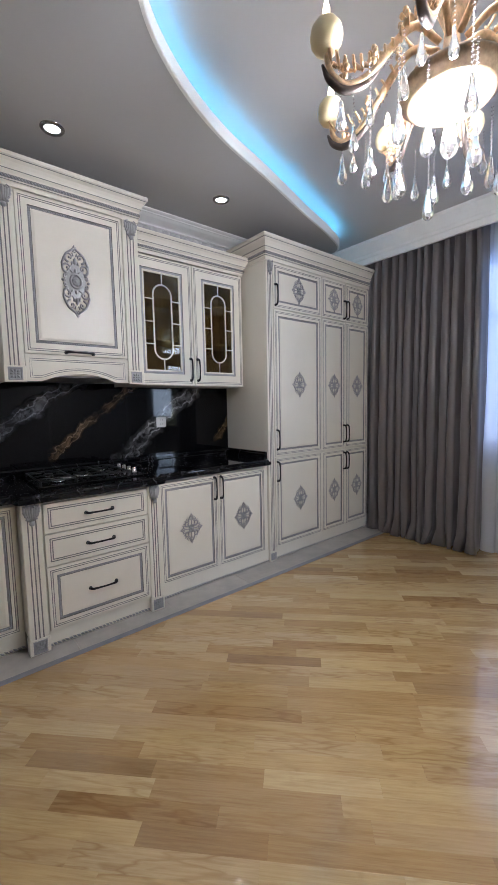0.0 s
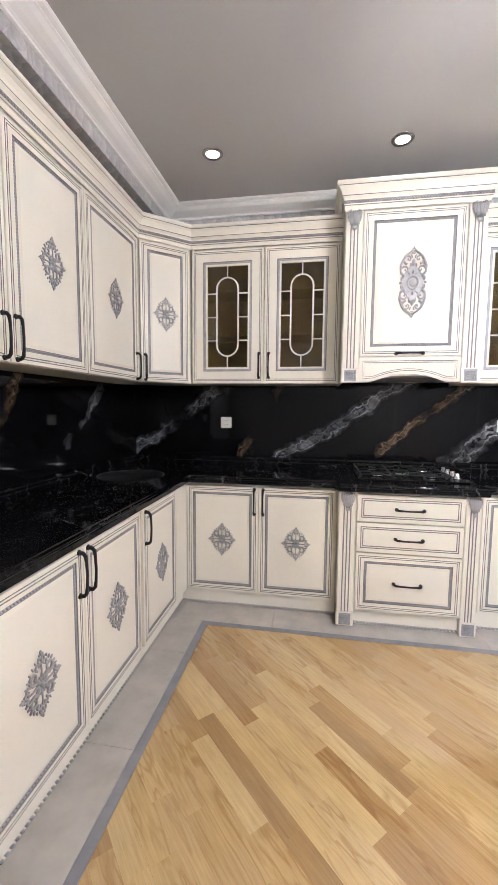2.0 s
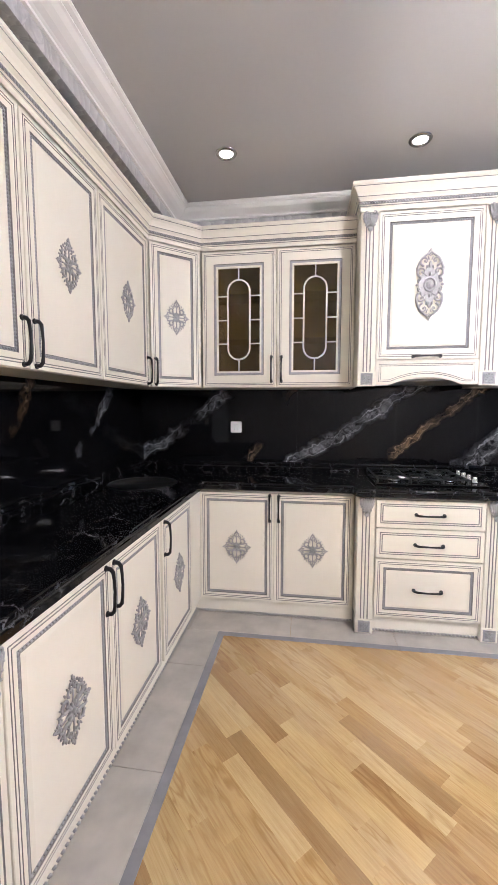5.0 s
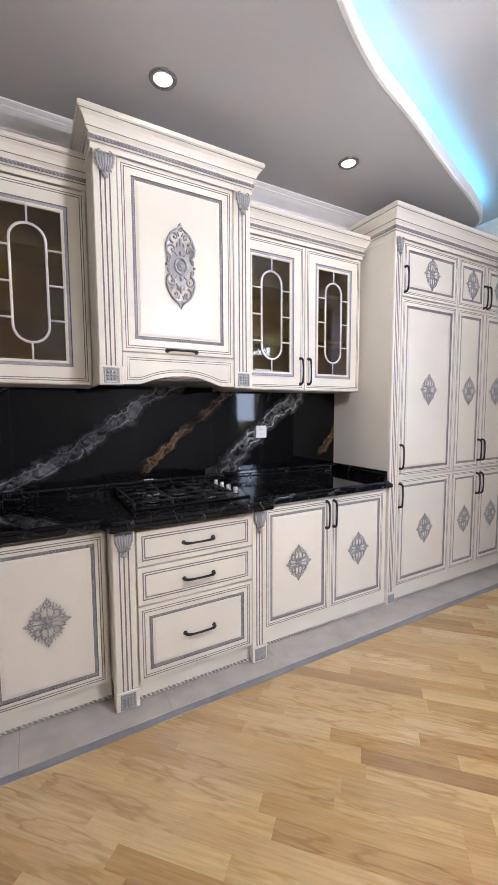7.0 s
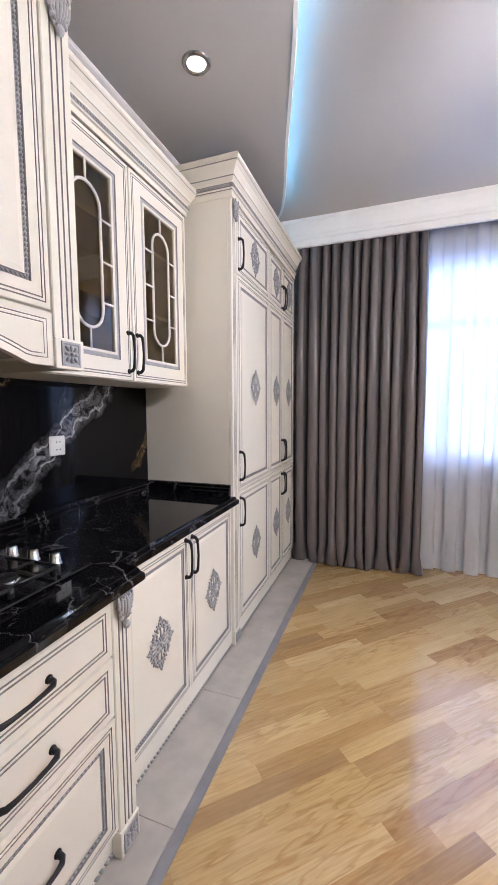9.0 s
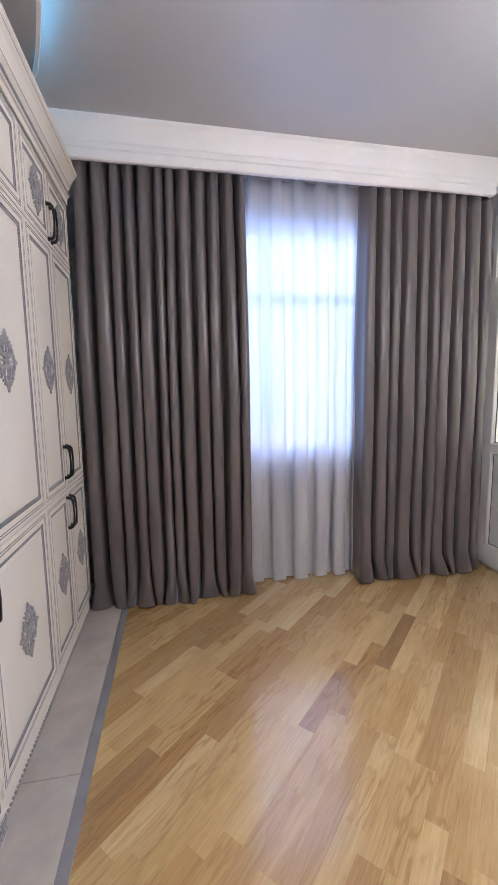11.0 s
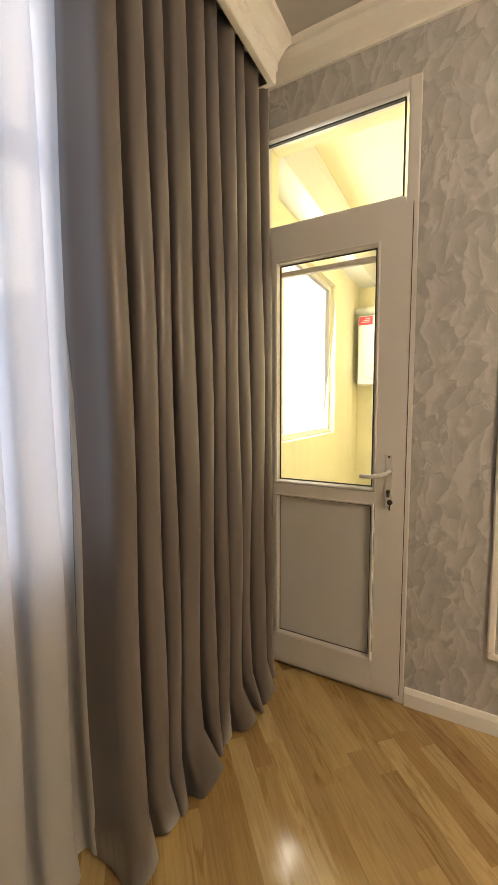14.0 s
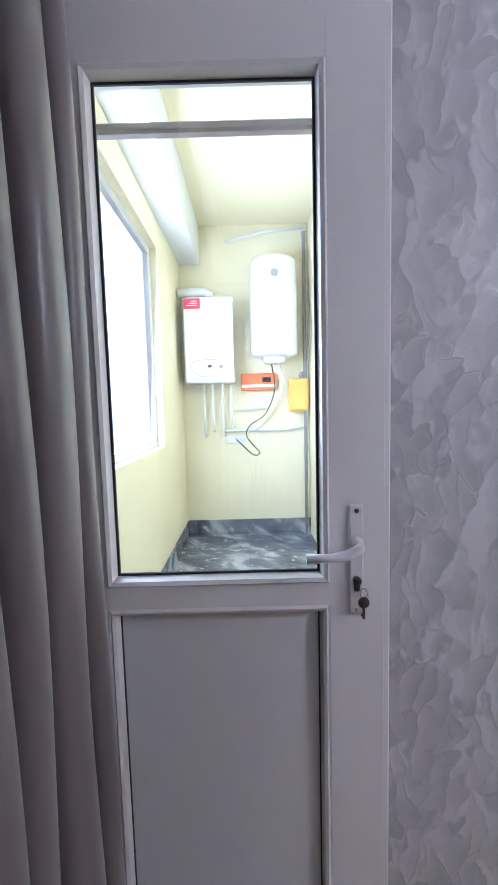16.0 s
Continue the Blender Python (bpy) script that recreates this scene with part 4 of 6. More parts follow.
# ---- balcony door ----
door = thing("door_1", "white plastic balcony door with glass above a solid panel", "door", kind="structure")
FY = SOUTH + 0.012           # front of the frame
g = Geo()
g.box((DX0, FY - 0.07, 0.0), (DX0 + 0.045, FY, DZ), 0.004).box((DX1 - 0.036, FY - 0.07, 0.0), (DX1, FY, DZ), 0.004)
g.box((DX0 + 0.045, FY - 0.07, DZ - 0.05), (DX1 - 0.036, FY, DZ), 0.004).box((DX0 + 0.045, FY - 0.07, 2.120), (DX1 - 0.036, FY, 2.170), 0.004)
g.box((DX0 + 0.045, FY - 0.07, 0.0), (DX1 - 0.036, FY - 0.01, 0.028), 0.004)
part("door_frame", g, PVC, door)
TX0, TX1, TZ0, TZ1 = DX0 + 0.058, DX1 - 0.03, 2.170, 2.552
g = Geo()
for o, y0, y1 in ((0.0, FY - 0.03, FY - 0.012),):
    g.box((TX0, y0, TZ0), (TX0 + 0.006, y1, TZ1), 0.001).box((TX1 - 0.006, y0, TZ0), (TX1, y1, TZ1), 0.001).box((TX0 + 0.006, y0, TZ0), (TX1 - 0.006, y1, TZ0 + 0.006), 0.001).box((TX0 + 0.006, y0, TZ1 - 0.006), (TX1 - 0.006, y1, TZ1), 0.001)
part("transom_seal", g, SEAL, door, "black rubber seal")
part("transom_pane", Geo().box((TX0 - 0.01, FY - 0.046, TZ0 - 0.002), (TX1 + 0.01, FY - 0.040, TZ1 + 0.006), 0.0005), GLASS, door, "clear glass pane").visible_shadow = False
# painted lining of the opening on the balcony side
part("reveal", Geo().box((DX0 + 0.004, SOUTH - 0.199, DZ - 0.004), (DX1 - 0.004, SOUTH - 0.052, DZ - 0.0002), 0.0005).box((DX0 + 0.0002, SOUTH - 0.199, 0.13), (DX0 + 0.004, SOUTH - 0.052, DZ - 0.0002), 0.0005).box((DX1 - 0.004, SOUTH - 0.199, 0.13), (DX1 - 0.0002, SOUTH - 0.052, DZ - 0.0002), 0.0005), YELLOW, door, "yellow painted lining of the opening")
# leaf: stiles, rails and glazing beads
LX0, LX1, LZ0, LZ1 = DX0 + 0.020, DX1 - 0.012, 0.035, 2.138
GX0, GX1, GZ0, GZ1 = 3.225, 3.672, 0.970, 1.988
PX0, PX1, PZ0, PZ1 = 3.227, 3.670, 0.190, 0.887
LY0, LY1 = FY - 0.048, FY + 0.018
leaf_g = Geo()
leaf_g.box((LX0, LY0, LZ0), (GX0 - 0.018, LY1, LZ1), 0.0006).box((GX1 + 0.018, LY0, LZ0), (LX1, LY1, LZ1), 0.0006)
leaf_g.box((GX0 - 0.018, LY0, GZ1 + 0.018), (GX1 + 0.018, LY1, LZ1), 0.0006).box((GX0 - 0.018, LY0, PZ1 + 0.012), (GX1 + 0.018, LY1, GZ0 - 0.018), 0.0006)
leaf_g.box((GX0 - 0.018, LY0, LZ0), (GX1 + 0.018, LY1, PZ0 - 0.016), 0.0006)
leaf = part("leaf", leaf_g, PVC, door)


def bead(x0, z0, x1, z1, w, yo, yi):
    g = Geo()
    vs = []
    for (ins, y) in ((-w, yo - 0.006), (-w * 0.7, yo), (-w * 0.25, yo - 0.004), (0, yi)):
        vs += [(x0 + ins, y, z0 + ins), (x1 - ins, y, z0 + ins), (x1 - ins, y, z1 - ins), (x0 + ins, y, z1 - ins)]
    g.add(vs, [[i * 4 + j, i * 4 + 4 + j, i * 4 + 4 + (j + 1) % 4, i * 4 + (j + 1) % 4] for i in range(3) for j in range(4)])
    return g


part("glazing_bead", bead(GX0, GZ0, GX1, GZ1, 0.018, LY1 + 0.006, LY1 - 0.022), PVC, leaf)
part("glazing_bead", bead(PX0, PZ0, PX1, PZ1, 0.016, LY1 + 0.006, LY1 - 0.018), PVC, leaf)
g = Geo()
for (x0, z0, x1, z1), y in (((GX0, GZ0, GX1, GZ1), LY1 - 0.023), ((PX0, PZ0, PX1, PZ1), LY1 - 0.019)):
    w = 0.0055 if z1 > 1.5 else 0.003
    g.box((x0, y - 0.004, z0), (x0 + w, y + 0.002, z1), 0.0008).box((x1 - w, y - 0.004, z0), (x1, y + 0.002, z1), 0.0008).box((x0 + w, y - 0.004, z0), (x1 - w, y + 0.002, z0 + w), 0.0008).box((x0 + w, y - 0.004, z1 - w), (x1 - w, y + 0.002, z1), 0.0008)
part("seal", g, SEAL, leaf, "black rubber seal round the panes")
part("pane", Geo().box((GX0 - 0.008, LY1 - 0.034, GZ0 - 0.008), (GX1 + 0.008, LY1 - 0.028, GZ1 + 0.008), 0.0005), GLASS, leaf, "clear glass pane").visible_shadow = False
part("lower_panel", Geo().box((PX0 - 0.008, LY1 - 0.034, PZ0 - 0.008), (PX1 + 0.008, LY1 - 0.021, PZ1 + 0.008), 0.001), PVCGREY, leaf, "flat light grey panel")
part("leaf_gap", Geo().box((DX0 + 0.0165, FY - 0.03, 0.04), (DX0 + 0.0195, FY + 0.004, LZ1), 0.0005).box((DX0 + 0.02, FY - 0.03, LZ1 + 0.002), (DX1 - 0.03, FY + 0.002, LZ1 + 0.005), 0.0005), SEAL, door, "dark gap seal")
HX = 3.152
part("handle_plate", Geo().box((HX - 0.016, LY1, 0.885), (HX + 0.016, LY1 + 0.009, 1.125), 0.004), PVC, leaf, "white handle plate")
g = Geo().turned([(0.012, LY1 + 0.008), (0.012, LY1 + 0.020), (0.009, LY1 + 0.024), (0.009, LY1 + 0.045)], 12, (HX, 0, 1.045), "y")
g.tube([(HX, LY1 + 0.045, 1.045), (HX + 0.012, LY1 + 0.053, 1.041), (HX + 0.030, LY1 + 0.055, 1.033), (HX + 0.060, LY1 + 0.054, 1.028), (HX + 0.112, LY1 + 0.052, 1.027)], [0.010, 0.011, 0.0105, 0.0095, 0.009], 10)
part("lever", g, PVC, leaf, "white lever handle")
g = Geo().turned([(0.0085, 0.0), (0.0085, 0.012), (0.007, 0.014)], 12, (HX, LY1 + 0.008, 0.962), "y").box((HX - 0.006, LY1 + 0.008, 0.938), (HX + 0.006, LY1 + 0.016, 0.960), 0.002)
part("lock_cylinder", g, DARK, leaf, "dark lock cylinder")
part("screw_cap", Geo().turned([(0.005, 0.0), (0.005, 0.002)], 10, (HX, LY1 + 0.009, 1.112), "y"), DARK, leaf, "black screw hole")
part("screw_cap", Geo().turned([(0.004, 0.0), (0.004, 0.002)], 10, (HX, LY1 + 0.009, 0.896), "y"), GREYP, leaf, "grey screw head")
keys = thing("key", "dark metal key on a ring in the lock", "key", pose(HX, LY1 + 0.026, 0.956))
part("key_in_lock", Geo().box((-0.003, -0.012, -0.010), (0.003, 0.0, 0.012), 0.001), DARK, keys)
part("ring", Geo().tube([(-0.010 + 0.008 * math.cos(t), 0.002, -0.016 + 0.011 * math.sin(t)) for t in [2 * math.pi * i / 14 for i in range(14)]], 0.0011, 5, closed=True), CHROME, keys, "thin steel key ring")
g = Geo().turned([(0.012, -0.0012), (0.012, 0.0012)], 14, (-0.010, 0.002, -0.036), "y").box((-0.013, 0.001, -0.072), (-0.007, 0.003, -0.044), 0.0008).box((-0.007, 0.001, -0.066), (-0.004, 0.003, -0.060), 0.0008)
part("spare_key", g, DARK, keys)
part("hinge", Geo().turned([(0.007, 0.30), (0.007, 0.38)], 8, (DX1 - 0.008, LY1 + 0.004, 0)), PVC, leaf, "white hinge barrel")
part("hinge", Geo().turned([(0.007, 1.78), (0.007, 1.86)], 8, (DX1 - 0.008, LY1 + 0.004, 0)), PVC, leaf, "white hinge barrel")


# ---- curtains ----
def drape(y0, y1, x, z0, z1, folds, amp, seed, pool=0.02, top_amp=0.4, nv=26, soft=False):
    rnd = random.Random(seed)
    nu = folds * 18
    wid = [rnd.uniform(0.75, 1.3) for _ in range(folds)]
    tot = sum(wid)
    cuts, acc = [0.0], 0.0
    for w in wid:
        acc += w / tot
        cuts.append(acc)
    amps = [rnd.uniform(0.75, 1.2) for _ in range(folds)]
    lean = [rnd.uniform(-0.022, 0.022) for _ in range(folds)]
    flare = [rnd.uniform(0.2, 1.0) for _ in range(folds)]
    vs = []
    for j in range(nv + 1):
        tv = j / nv
        z = z0 + (z1 - z0) * (tv ** 0.9 if tv > 0 else 0)
        low_part = (1 - tv)
        for i in range(nu + 1):
            u = i / nu
            k = min(folds - 1, max(0, next((q for q in range(folds) if u <= cuts[q + 1] + 1e-9), folds - 1)))
            lu = (u - cuts[k]) / (cuts[k + 1] - cuts[k])
            k2 = min(folds - 1, k + 1) if lu > 0.5 else max(0, k - 1)
            b = abs(lu - 0.5)
            am = amps[k] * (1 - b) + amps[k2] * b
            le = lean[k] * (1 - b) + lean[k2] * b
            fr = flare[k] * (1 - b) + flare[k2] * b
            s = math.cos(2 * math.pi * lu)
            shape = s if soft else 1 - 2 * abs(math.sin(math.pi * lu)) ** (0.95 + 0.1 * low_part)
            a = amp * am * (top_amp + (1 - top_amp) * min(1, low_part * 1.5))
            xo = shape * a
            wk = (cuts[k + 1] - cuts[k]) * (y1 - y0)
            yy = y0 + (y1 - y0) * u + le * math.sin(low_part * 2.6) + 0.12 * wk * math.sin(4 * math.pi * lu) * (0.4 + 0.6 * min(1, 2 * low_part))
            yy -= (0.06 if soft else 0.09) * wk * math.sin(2 * math.pi * lu) * (0.35 + 0.65 * min(1, 2 * low_part))
            xo += 0.008 * math.sin(5 * z + k * 1.7 + seed) * low_part
            fl = max(0.0, 1 - (z - z0) / 0.20)
            xo -= fl * fl * pool * fr * (1 + 0.3 * s) * min(1.0, 0.15 + 6.0 * u * (1 - u))
            if not soft:
                yy += fl * fl * 0.030 * math.sin(k * 2.4 + seed + 5.0 * lu)
            zz = z + (0.006 * fr if j == 0 else 0)
            vs.append((x + xo, yy, max(zz, z0)))
    g = Geo()
    n = nu + 1
    g.add(vs, [[j * n + i, j * n + i + 1, (j + 1) * n + i + 1, (j + 1) * n + i] for j in range(nv) for i in range(nu)], 0, True)
    return g


def curtain(name, label, mat, group, *args):
    ob = new(name, drape(*args).mesh(name, mat))
    if mat is SHADE:
        mod = ob.modifiers.new("thickness", "SOLIDIFY")
        mod.thickness, mod.offset = 0.003, 0.0
    return tagged(ob, label, "curtain", group)


curtain("curtain", "dark grey satin curtain hanging in deep folds by the kitchen", SHADE, "window curtains", 1.335, 2.36, 3.724, 0.004, BOXZ + 0.06, 12, 0.068, 3, 0.11, 0.75)
curtain("curtain", "dark grey satin curtain gathered beside the balcony door", SHADE, "window curtains", -0.42, 0.548, 3.724, 0.004, BOXZ + 0.06, 10, 0.074, 8, 0.10, 0.75)
curtain("sheer_curtain", "thin white voile curtain in front of the window", VOILE, "", 0.44, 1.45, 3.814, 0.012, BOXZ + 0.079, 7, 0.037, 5, 0.03, 0.6, 30, True)
rail = thing("curtain_rail", "white curtain rail fixed inside the curtain box", "curtain rail")
part("track", Geo().box((3.715, SOUTH + 0.03, BOXZ + 0.065), (3.735, 2.5, BOXZ + 0.08), 0.002), PVC, rail)
part("track", Geo().box((3.802, SOUTH + 0.03, BOXZ + 0.065), (3.822, 2.5, BOXZ + 0.08), 0.002), PVC, rail)
part("cover", Geo().box((3.66, BOX_END + 0.002, BOXZ + 0.08), (EAST - 0.002, NORTH - 0.002, BOXZ + 0.1), 0.002), PLASTER, rail)


# ---- kitchen: base units of the back run ----
HZ = 0.71      # middle of the upright handles below the worktop
BTOP, BBOT = 0.805, 0.108
BACK = NORTH - 0.012
b = thing("base_cabinet", "ivory two-door base cabinet with silver carved ornaments", "cabinet", None, "base cabinets")
closed_body(b, -0.50, 0.10, 0.484, 0.818, FACE + T + 0.001, BACK)
front(b, -0.473, BBOT, -0.002, BTOP, FACE + T, ORN_BASE, (-0.030, HZ, True))
front(b, -0.002, BBOT, 0.472, BTOP, FACE + T, ORN_BASE, (0.026, HZ, True))
b = thing("base_cabinet", "ivory two-door base cabinet beside the tall cupboard", "cabinet", None, "base cabinets")
closed_body(b, 1.268, 0.10, 2.279, 0.818, FACE + T + 0.001, BACK)
front(b, 1.300, BBOT, 1.772, BTOP, FACE + T, ORN_BASE, (1.744, HZ, True))
front(b, 1.772, BBOT, 2.240, BTOP, FACE + T, ORN_BASE, (1.800, HZ, True))
# drawer unit standing proud, under the hob
d = thing("drawer_unit", "ivory three-drawer unit under the hob with black handles", "cabinet")
closed_body(d, 0.487, 0.095, 1.264, 0.818, PROUD + 0.022, BACK)
for z0, z1, big in ((0.105, 0.458, True), (0.464, 0.640, False), (0.646, 0.808, False)):
    df = front(d, 0.592, z0, 1.180, z1, PROUD + T, None, (0.886, (z0 + z1) / 2 - (0.0 if big else 0.002), False), rope=big, name="drawer_front", edge=0.048 if big else 0.022, lines=big, lined=not big)


def plinth(path, label):
    ob = thing("plinth", label, "plinth", None, "kitchen plinths")
    part("board", outward(Geo().sweep([(0, 0.0), (0.010, 0.0), (0.010, 0.103), (0, 0.103)], path).mesh("board", IVORY)), None, ob)
    g = Geo()
    for p, q in zip(path, path[1:]):
        p, q = Vector(p), Vector(q)
        dd = (q - p).normalized()
        out = Vector((dd.y, -dd.x, 0))
        g.cord(p + out * 0.013 + Vector((0, 0, 0.011)), q + out * 0.013 + Vector((0, 0, 0.011)), 0.007, 0.020, out)
    part("rope_edge", g, PATINA, ob, "silver rope along the foot")


plinth([(-0.525, 0.745, 0.003), (-0.525, 2.425, 0.003), (0.485, 2.425, 0.003)], "ivory plinth with a silver rope foot under the base cabinets")
plinth([(0.585, 2.345, 0.003), (1.183, 2.345, 0.003)], "ivory plinth with a silver rope foot under the drawers")
plinth([(1.27, 2.412, 0.003), (2.285, 2.412, 0.003)], "ivory plinth with a silver rope foot beside the drawers")
plinth([(2.36, 2.412, 0.003), (3.67, 2.412, 0.003)], "ivory plinth with a silver rope foot under the tall cupboard")
for px, w in ((0.537, 0.096), (1.224, 0.082)):
    pilaster(pose(px, PROUD, 0), w, 0.003, 0.823, 0.06)
pilaster(pose(2.318, FACE, 0), 0.072, 0.003, 2.438, T, label="tall ivory fluted pilaster with silver corbel and block")

# ---- kitchen: base units of the side run (turned to face the room) ----
LM = pose(LFACE, 0, 0, 0, 0, 90)     # local x runs along +y, local -y faces +x
LB = -(WEST - LFACE) - 0.012
b = thing("base_cabinet", "ivory two-door base cabinet at the end of the side run", "cabinet", LM, "base cabinets")
closed_body(b, 0.690, 0.10, 1.715, 0.818, T + 0.001, LB)
front(b, 0.752, BBOT, 1.236, BTOP, T, ORN_BASE, (1.208, HZ, True))
front(b, 1.236, BBOT, 1.702, BTOP, T, ORN_BASE, (1.264, HZ, True))
b = thing("base_cabinet", "ivory single-door base cabinet in the corner", "cabinet", LM, "base cabinets")
closed_body(b, 1.716, 0.10, 2.40, 0.818, T + 0.001, LB)
front(b, 1.730, BBOT, 2.190, BTOP, T, ORN_BASE, (1.758, HZ, True))
part("filler", Geo().box((2.194, -0.001, BBOT), (2.384, 0.001, BTOP), 0.0005), IVORY, b)
pilaster(pose(LFACE, 0.709, 0, 0, 0, 90), 0.078, 0.003, 0.823, 0.05)
e = thing("end_panel", "ivory end panel with a silver carved ornament closing the side run", "panel", pose(0, 0.667, 0))
part("board", Geo().box((WEST + 0.002, T, 0.003), (LFACE - 0.052, T + 0.020, 0.823), 0.002), IVORY, e)
front(e, WEST + 0.006, 0.012, LFACE - 0.052, 0.815, T, ORN_BASE, None, name="panel_front", edge=0.05)

# ---- worktop ----
def slab(outline, z0, z1, hole=None):
    """A flat slab with an eased, stepped edge; hole: a loop left open."""
    bm = bmesh.new()
    def inset(pts, dd):
        n, out = len(pts), []
        for i in range(n):
            p, a, c = Vector(pts[i]), Vector(pts[i - 1]), Vector(pts[(i + 1) % n])
            d0, d1 = (p - a).normalized(), (c - p).normalized()
            n0, n1 = Vector((-d0.y, d0.x)), Vector((-d1.y, d1.x))
            mi = n0 + n1
            out.append(p + mi / max(0.25, mi.dot(n0)) * dd)
        return out
    levels = [(0.008, z0), (0.0, z0 + 0.006), (0.0, z0 + 0.026), (0.004, z0 + 0.029), (0.011, z0 + 0.031), (0.012, z0 + 0.036), (0.015, z1 - 0.003), (0.020, z1)]
    loops = [[bm.verts.new((*p, z)) for p in inset(outline, dd)] for dd, z in levels]
    n = len(outline)
    for l0, l1 in zip(loops, loops[1:]):
        for i in range(n):
            bm.faces.new((l0[i], l0[(i + 1) % n], l1[(i + 1) % n], l1[i]))
    bm.faces.new(loops[0][::-1])
    edges = [bm.edges.get((loops[-1][i], loops[-1][(i + 1) % n])) for i in range(n)]
    if hole:
        hv = [bm.verts.new((*p, z1)) for p in hole]
        edges += [bm.edges.new((hv[i], hv[(i + 1) % len(hv)])) for i in range(len(hv))]
        bmesh.ops.triangle_fill(bm, use_beauty=True, edges=edges)
    else:
        bm.faces.new(loops[-1])
    me = bpy.data.meshes.new("slab")
    bm.to_mesh(me)
    bm.free()
    me.materials.append(STONE)
    return me


SINK = Vector((-0.80, 2.27))
ring = [(SINK.x + 0.195 * math.cos(t), SINK.y + 0.195 * math.sin(t)) for t in [2 * math.pi * i / 40 for i in range(40)]]
wt = thing("worktop", "polished black marble worktop with fine white veins", "worktop")
outl = [(WEST + 0.001, 0.632), (-0.443, 0.632), (-0.443, 2.350), (0.452, 2.350), (0.462, 2.300), (0.478, 2.268), (1.290, 2.268), (1.303, 2.300), (1.308, 2.350), (2.276, 2.350), (2.276, BACK), (WEST + 0.001, BACK)]
part("slab", slab(outl, 0.824, CTOP, ring), None, wt)
UP = [(0.0, 0.0), (0.030, 0.0), (0.030, 0.022), (0.024, 0.028), (0.024, 0.040), (0.016, 0.046), (0.014, 0.058), (0.0, 0.060)]
part("upstand", outward(Geo().sweep(UP, [(WEST + 0.011, 0.64, CTOP - 0.001), (WEST + 0.011, BACK - 0.011, CTOP - 0.001), (2.275, BACK - 0.011, CTOP - 0.001)]).mesh("upstand", STONE)), None, wt, "black marble upstand along the wall")
part("upstand", outward(Geo().sweep(UP, [(2.278, BACK - 0.012, CTOP - 0.001), (2.278, 2.40, CTOP - 0.001)]).mesh("upstand", STONE)), None, wt, "black marble upstand at the tall cupboard")
sk = thing("sink", "round black sink bowl set into the worktop", "sink", pose(SINK.x, SINK.y, 0))
part("bowl", Geo().turned([(0.0001, 0.725), (0.10, 0.726), (0.165, 0.74), (0.186, 0.78), (0.190, 0.868), (0.198, 0.8725), (0.206, 0.8722), (0.206, 0.8705)], 36), plain("black_composite", (0.012, 0.012, 0.012), 0.35), sk)
part("drain", Geo().turned([(0.0001, 0.731), (0.03, 0.731), (0.036, 0.728)], 20), CHROME, sk, "steel drain")

# ---- splashback slabs ----
sp = thing("splashback", "polished black marble splashback with grey and brown veins", "splashback")
for x0, x1 in ((WEST + 0.011, 0.1198), (0.120, 1.3198), (1.320, 2.279)):
    part("slab", Geo().box((x0, BACK, CTOP), (x1, NORTH, 1.485), 0.0002), SPLASH, sp)
sp2 = thing("splashback", "polished black marble splashback of the side run", "splashback", pose(WEST, 0, 0, 0, 0, 90))
for x0, x1 in ((0.66, 1.4598), (1.460, NORTH - 0.002)):
    part("slab", Geo().box((x0, -0.010, CTOP), (x1, -0.001, 1.485), 0.0002), SPLASH_SIDE, sp2)

# ---- wall cabinets ----
UB, UT = 1.464, 2.352
CRZ = 2.357
w = thing("wall_cabinet", "ivory two-door wall cabinet with bronze glass and white bars", "cabinet", None, "glazed wall cabinets")
carcass(w, -0.515, UB, 0.484, UT + 0.14, UFACE + T + 0.001, NORTH - 0.002, (1.80, 2.10))
glass_door(w, -0.512, UB + 0.002, -0.016, UT, UFACE + T, (-0.046, 1.585, True))
glass_door(w, -0.012, UB + 0.002, 0.480, UT, UFACE + T, (0.020, 1.585, True))
w = thing("wall_cabinet", "ivory two-door glazed wall cabinet beside the tall cupboard", "cabinet", None, "glazed wall cabinets")
carcass(w, 1.264, UB, 2.236, UT + 0.14, UFACE + T + 0.001, NORTH - 0.002, (1.80, 2.10))
glass_door(w, 1.268, UB + 0.002, 1.756, UT, UFACE + T, (1.726, 1.585, True))
glass_door(w, 1.760, UB + 0.002, 2.232, UT, UFACE + T, (1.790, 1.585, True))
LUM = pose(LUFACE, 0, 0, 0, 0, 90)
LUB = LUFACE - WEST - 0.002
w = thing("wall_cabinet", "ivory two-door wall cabinet with silver carved ornaments", "cabinet", LUM, "solid wall cabinets")
closed_body(w, 0.674, UB, 1.812, UT + 0.14, T + 0.001, LUB)
front(w, 0.776, UB + 0.002, 1.302, UT, T, ORN_SMALL, (1.272, 1.56, True), edge=0.05)
front(w, 1.306, UB + 0.002, 1.810, UT, T, ORN_SMALL, (1.336, 1.56, True), edge=0.05)
w = thing("wall_cabinet", "ivory single-door wall cabinet near the corner", "cabinet", LUM, "solid wall cabinets")
closed_body(w, 1.813, UB, 2.389, UT + 0.14, T + 0.001, LUB)
front(w, 1.815, UB + 0.002, 2.386, UT, T, ORN_SMALL, (2.356, 1.56, True), edge=0.05)
pilaster(pose(LUFACE, 0.724, 0, 0, 0, 90) @ pose(0, -0.002, 0), 0.096, UB, UT, T)
DLEN = math.hypot(0.275, 0.24)
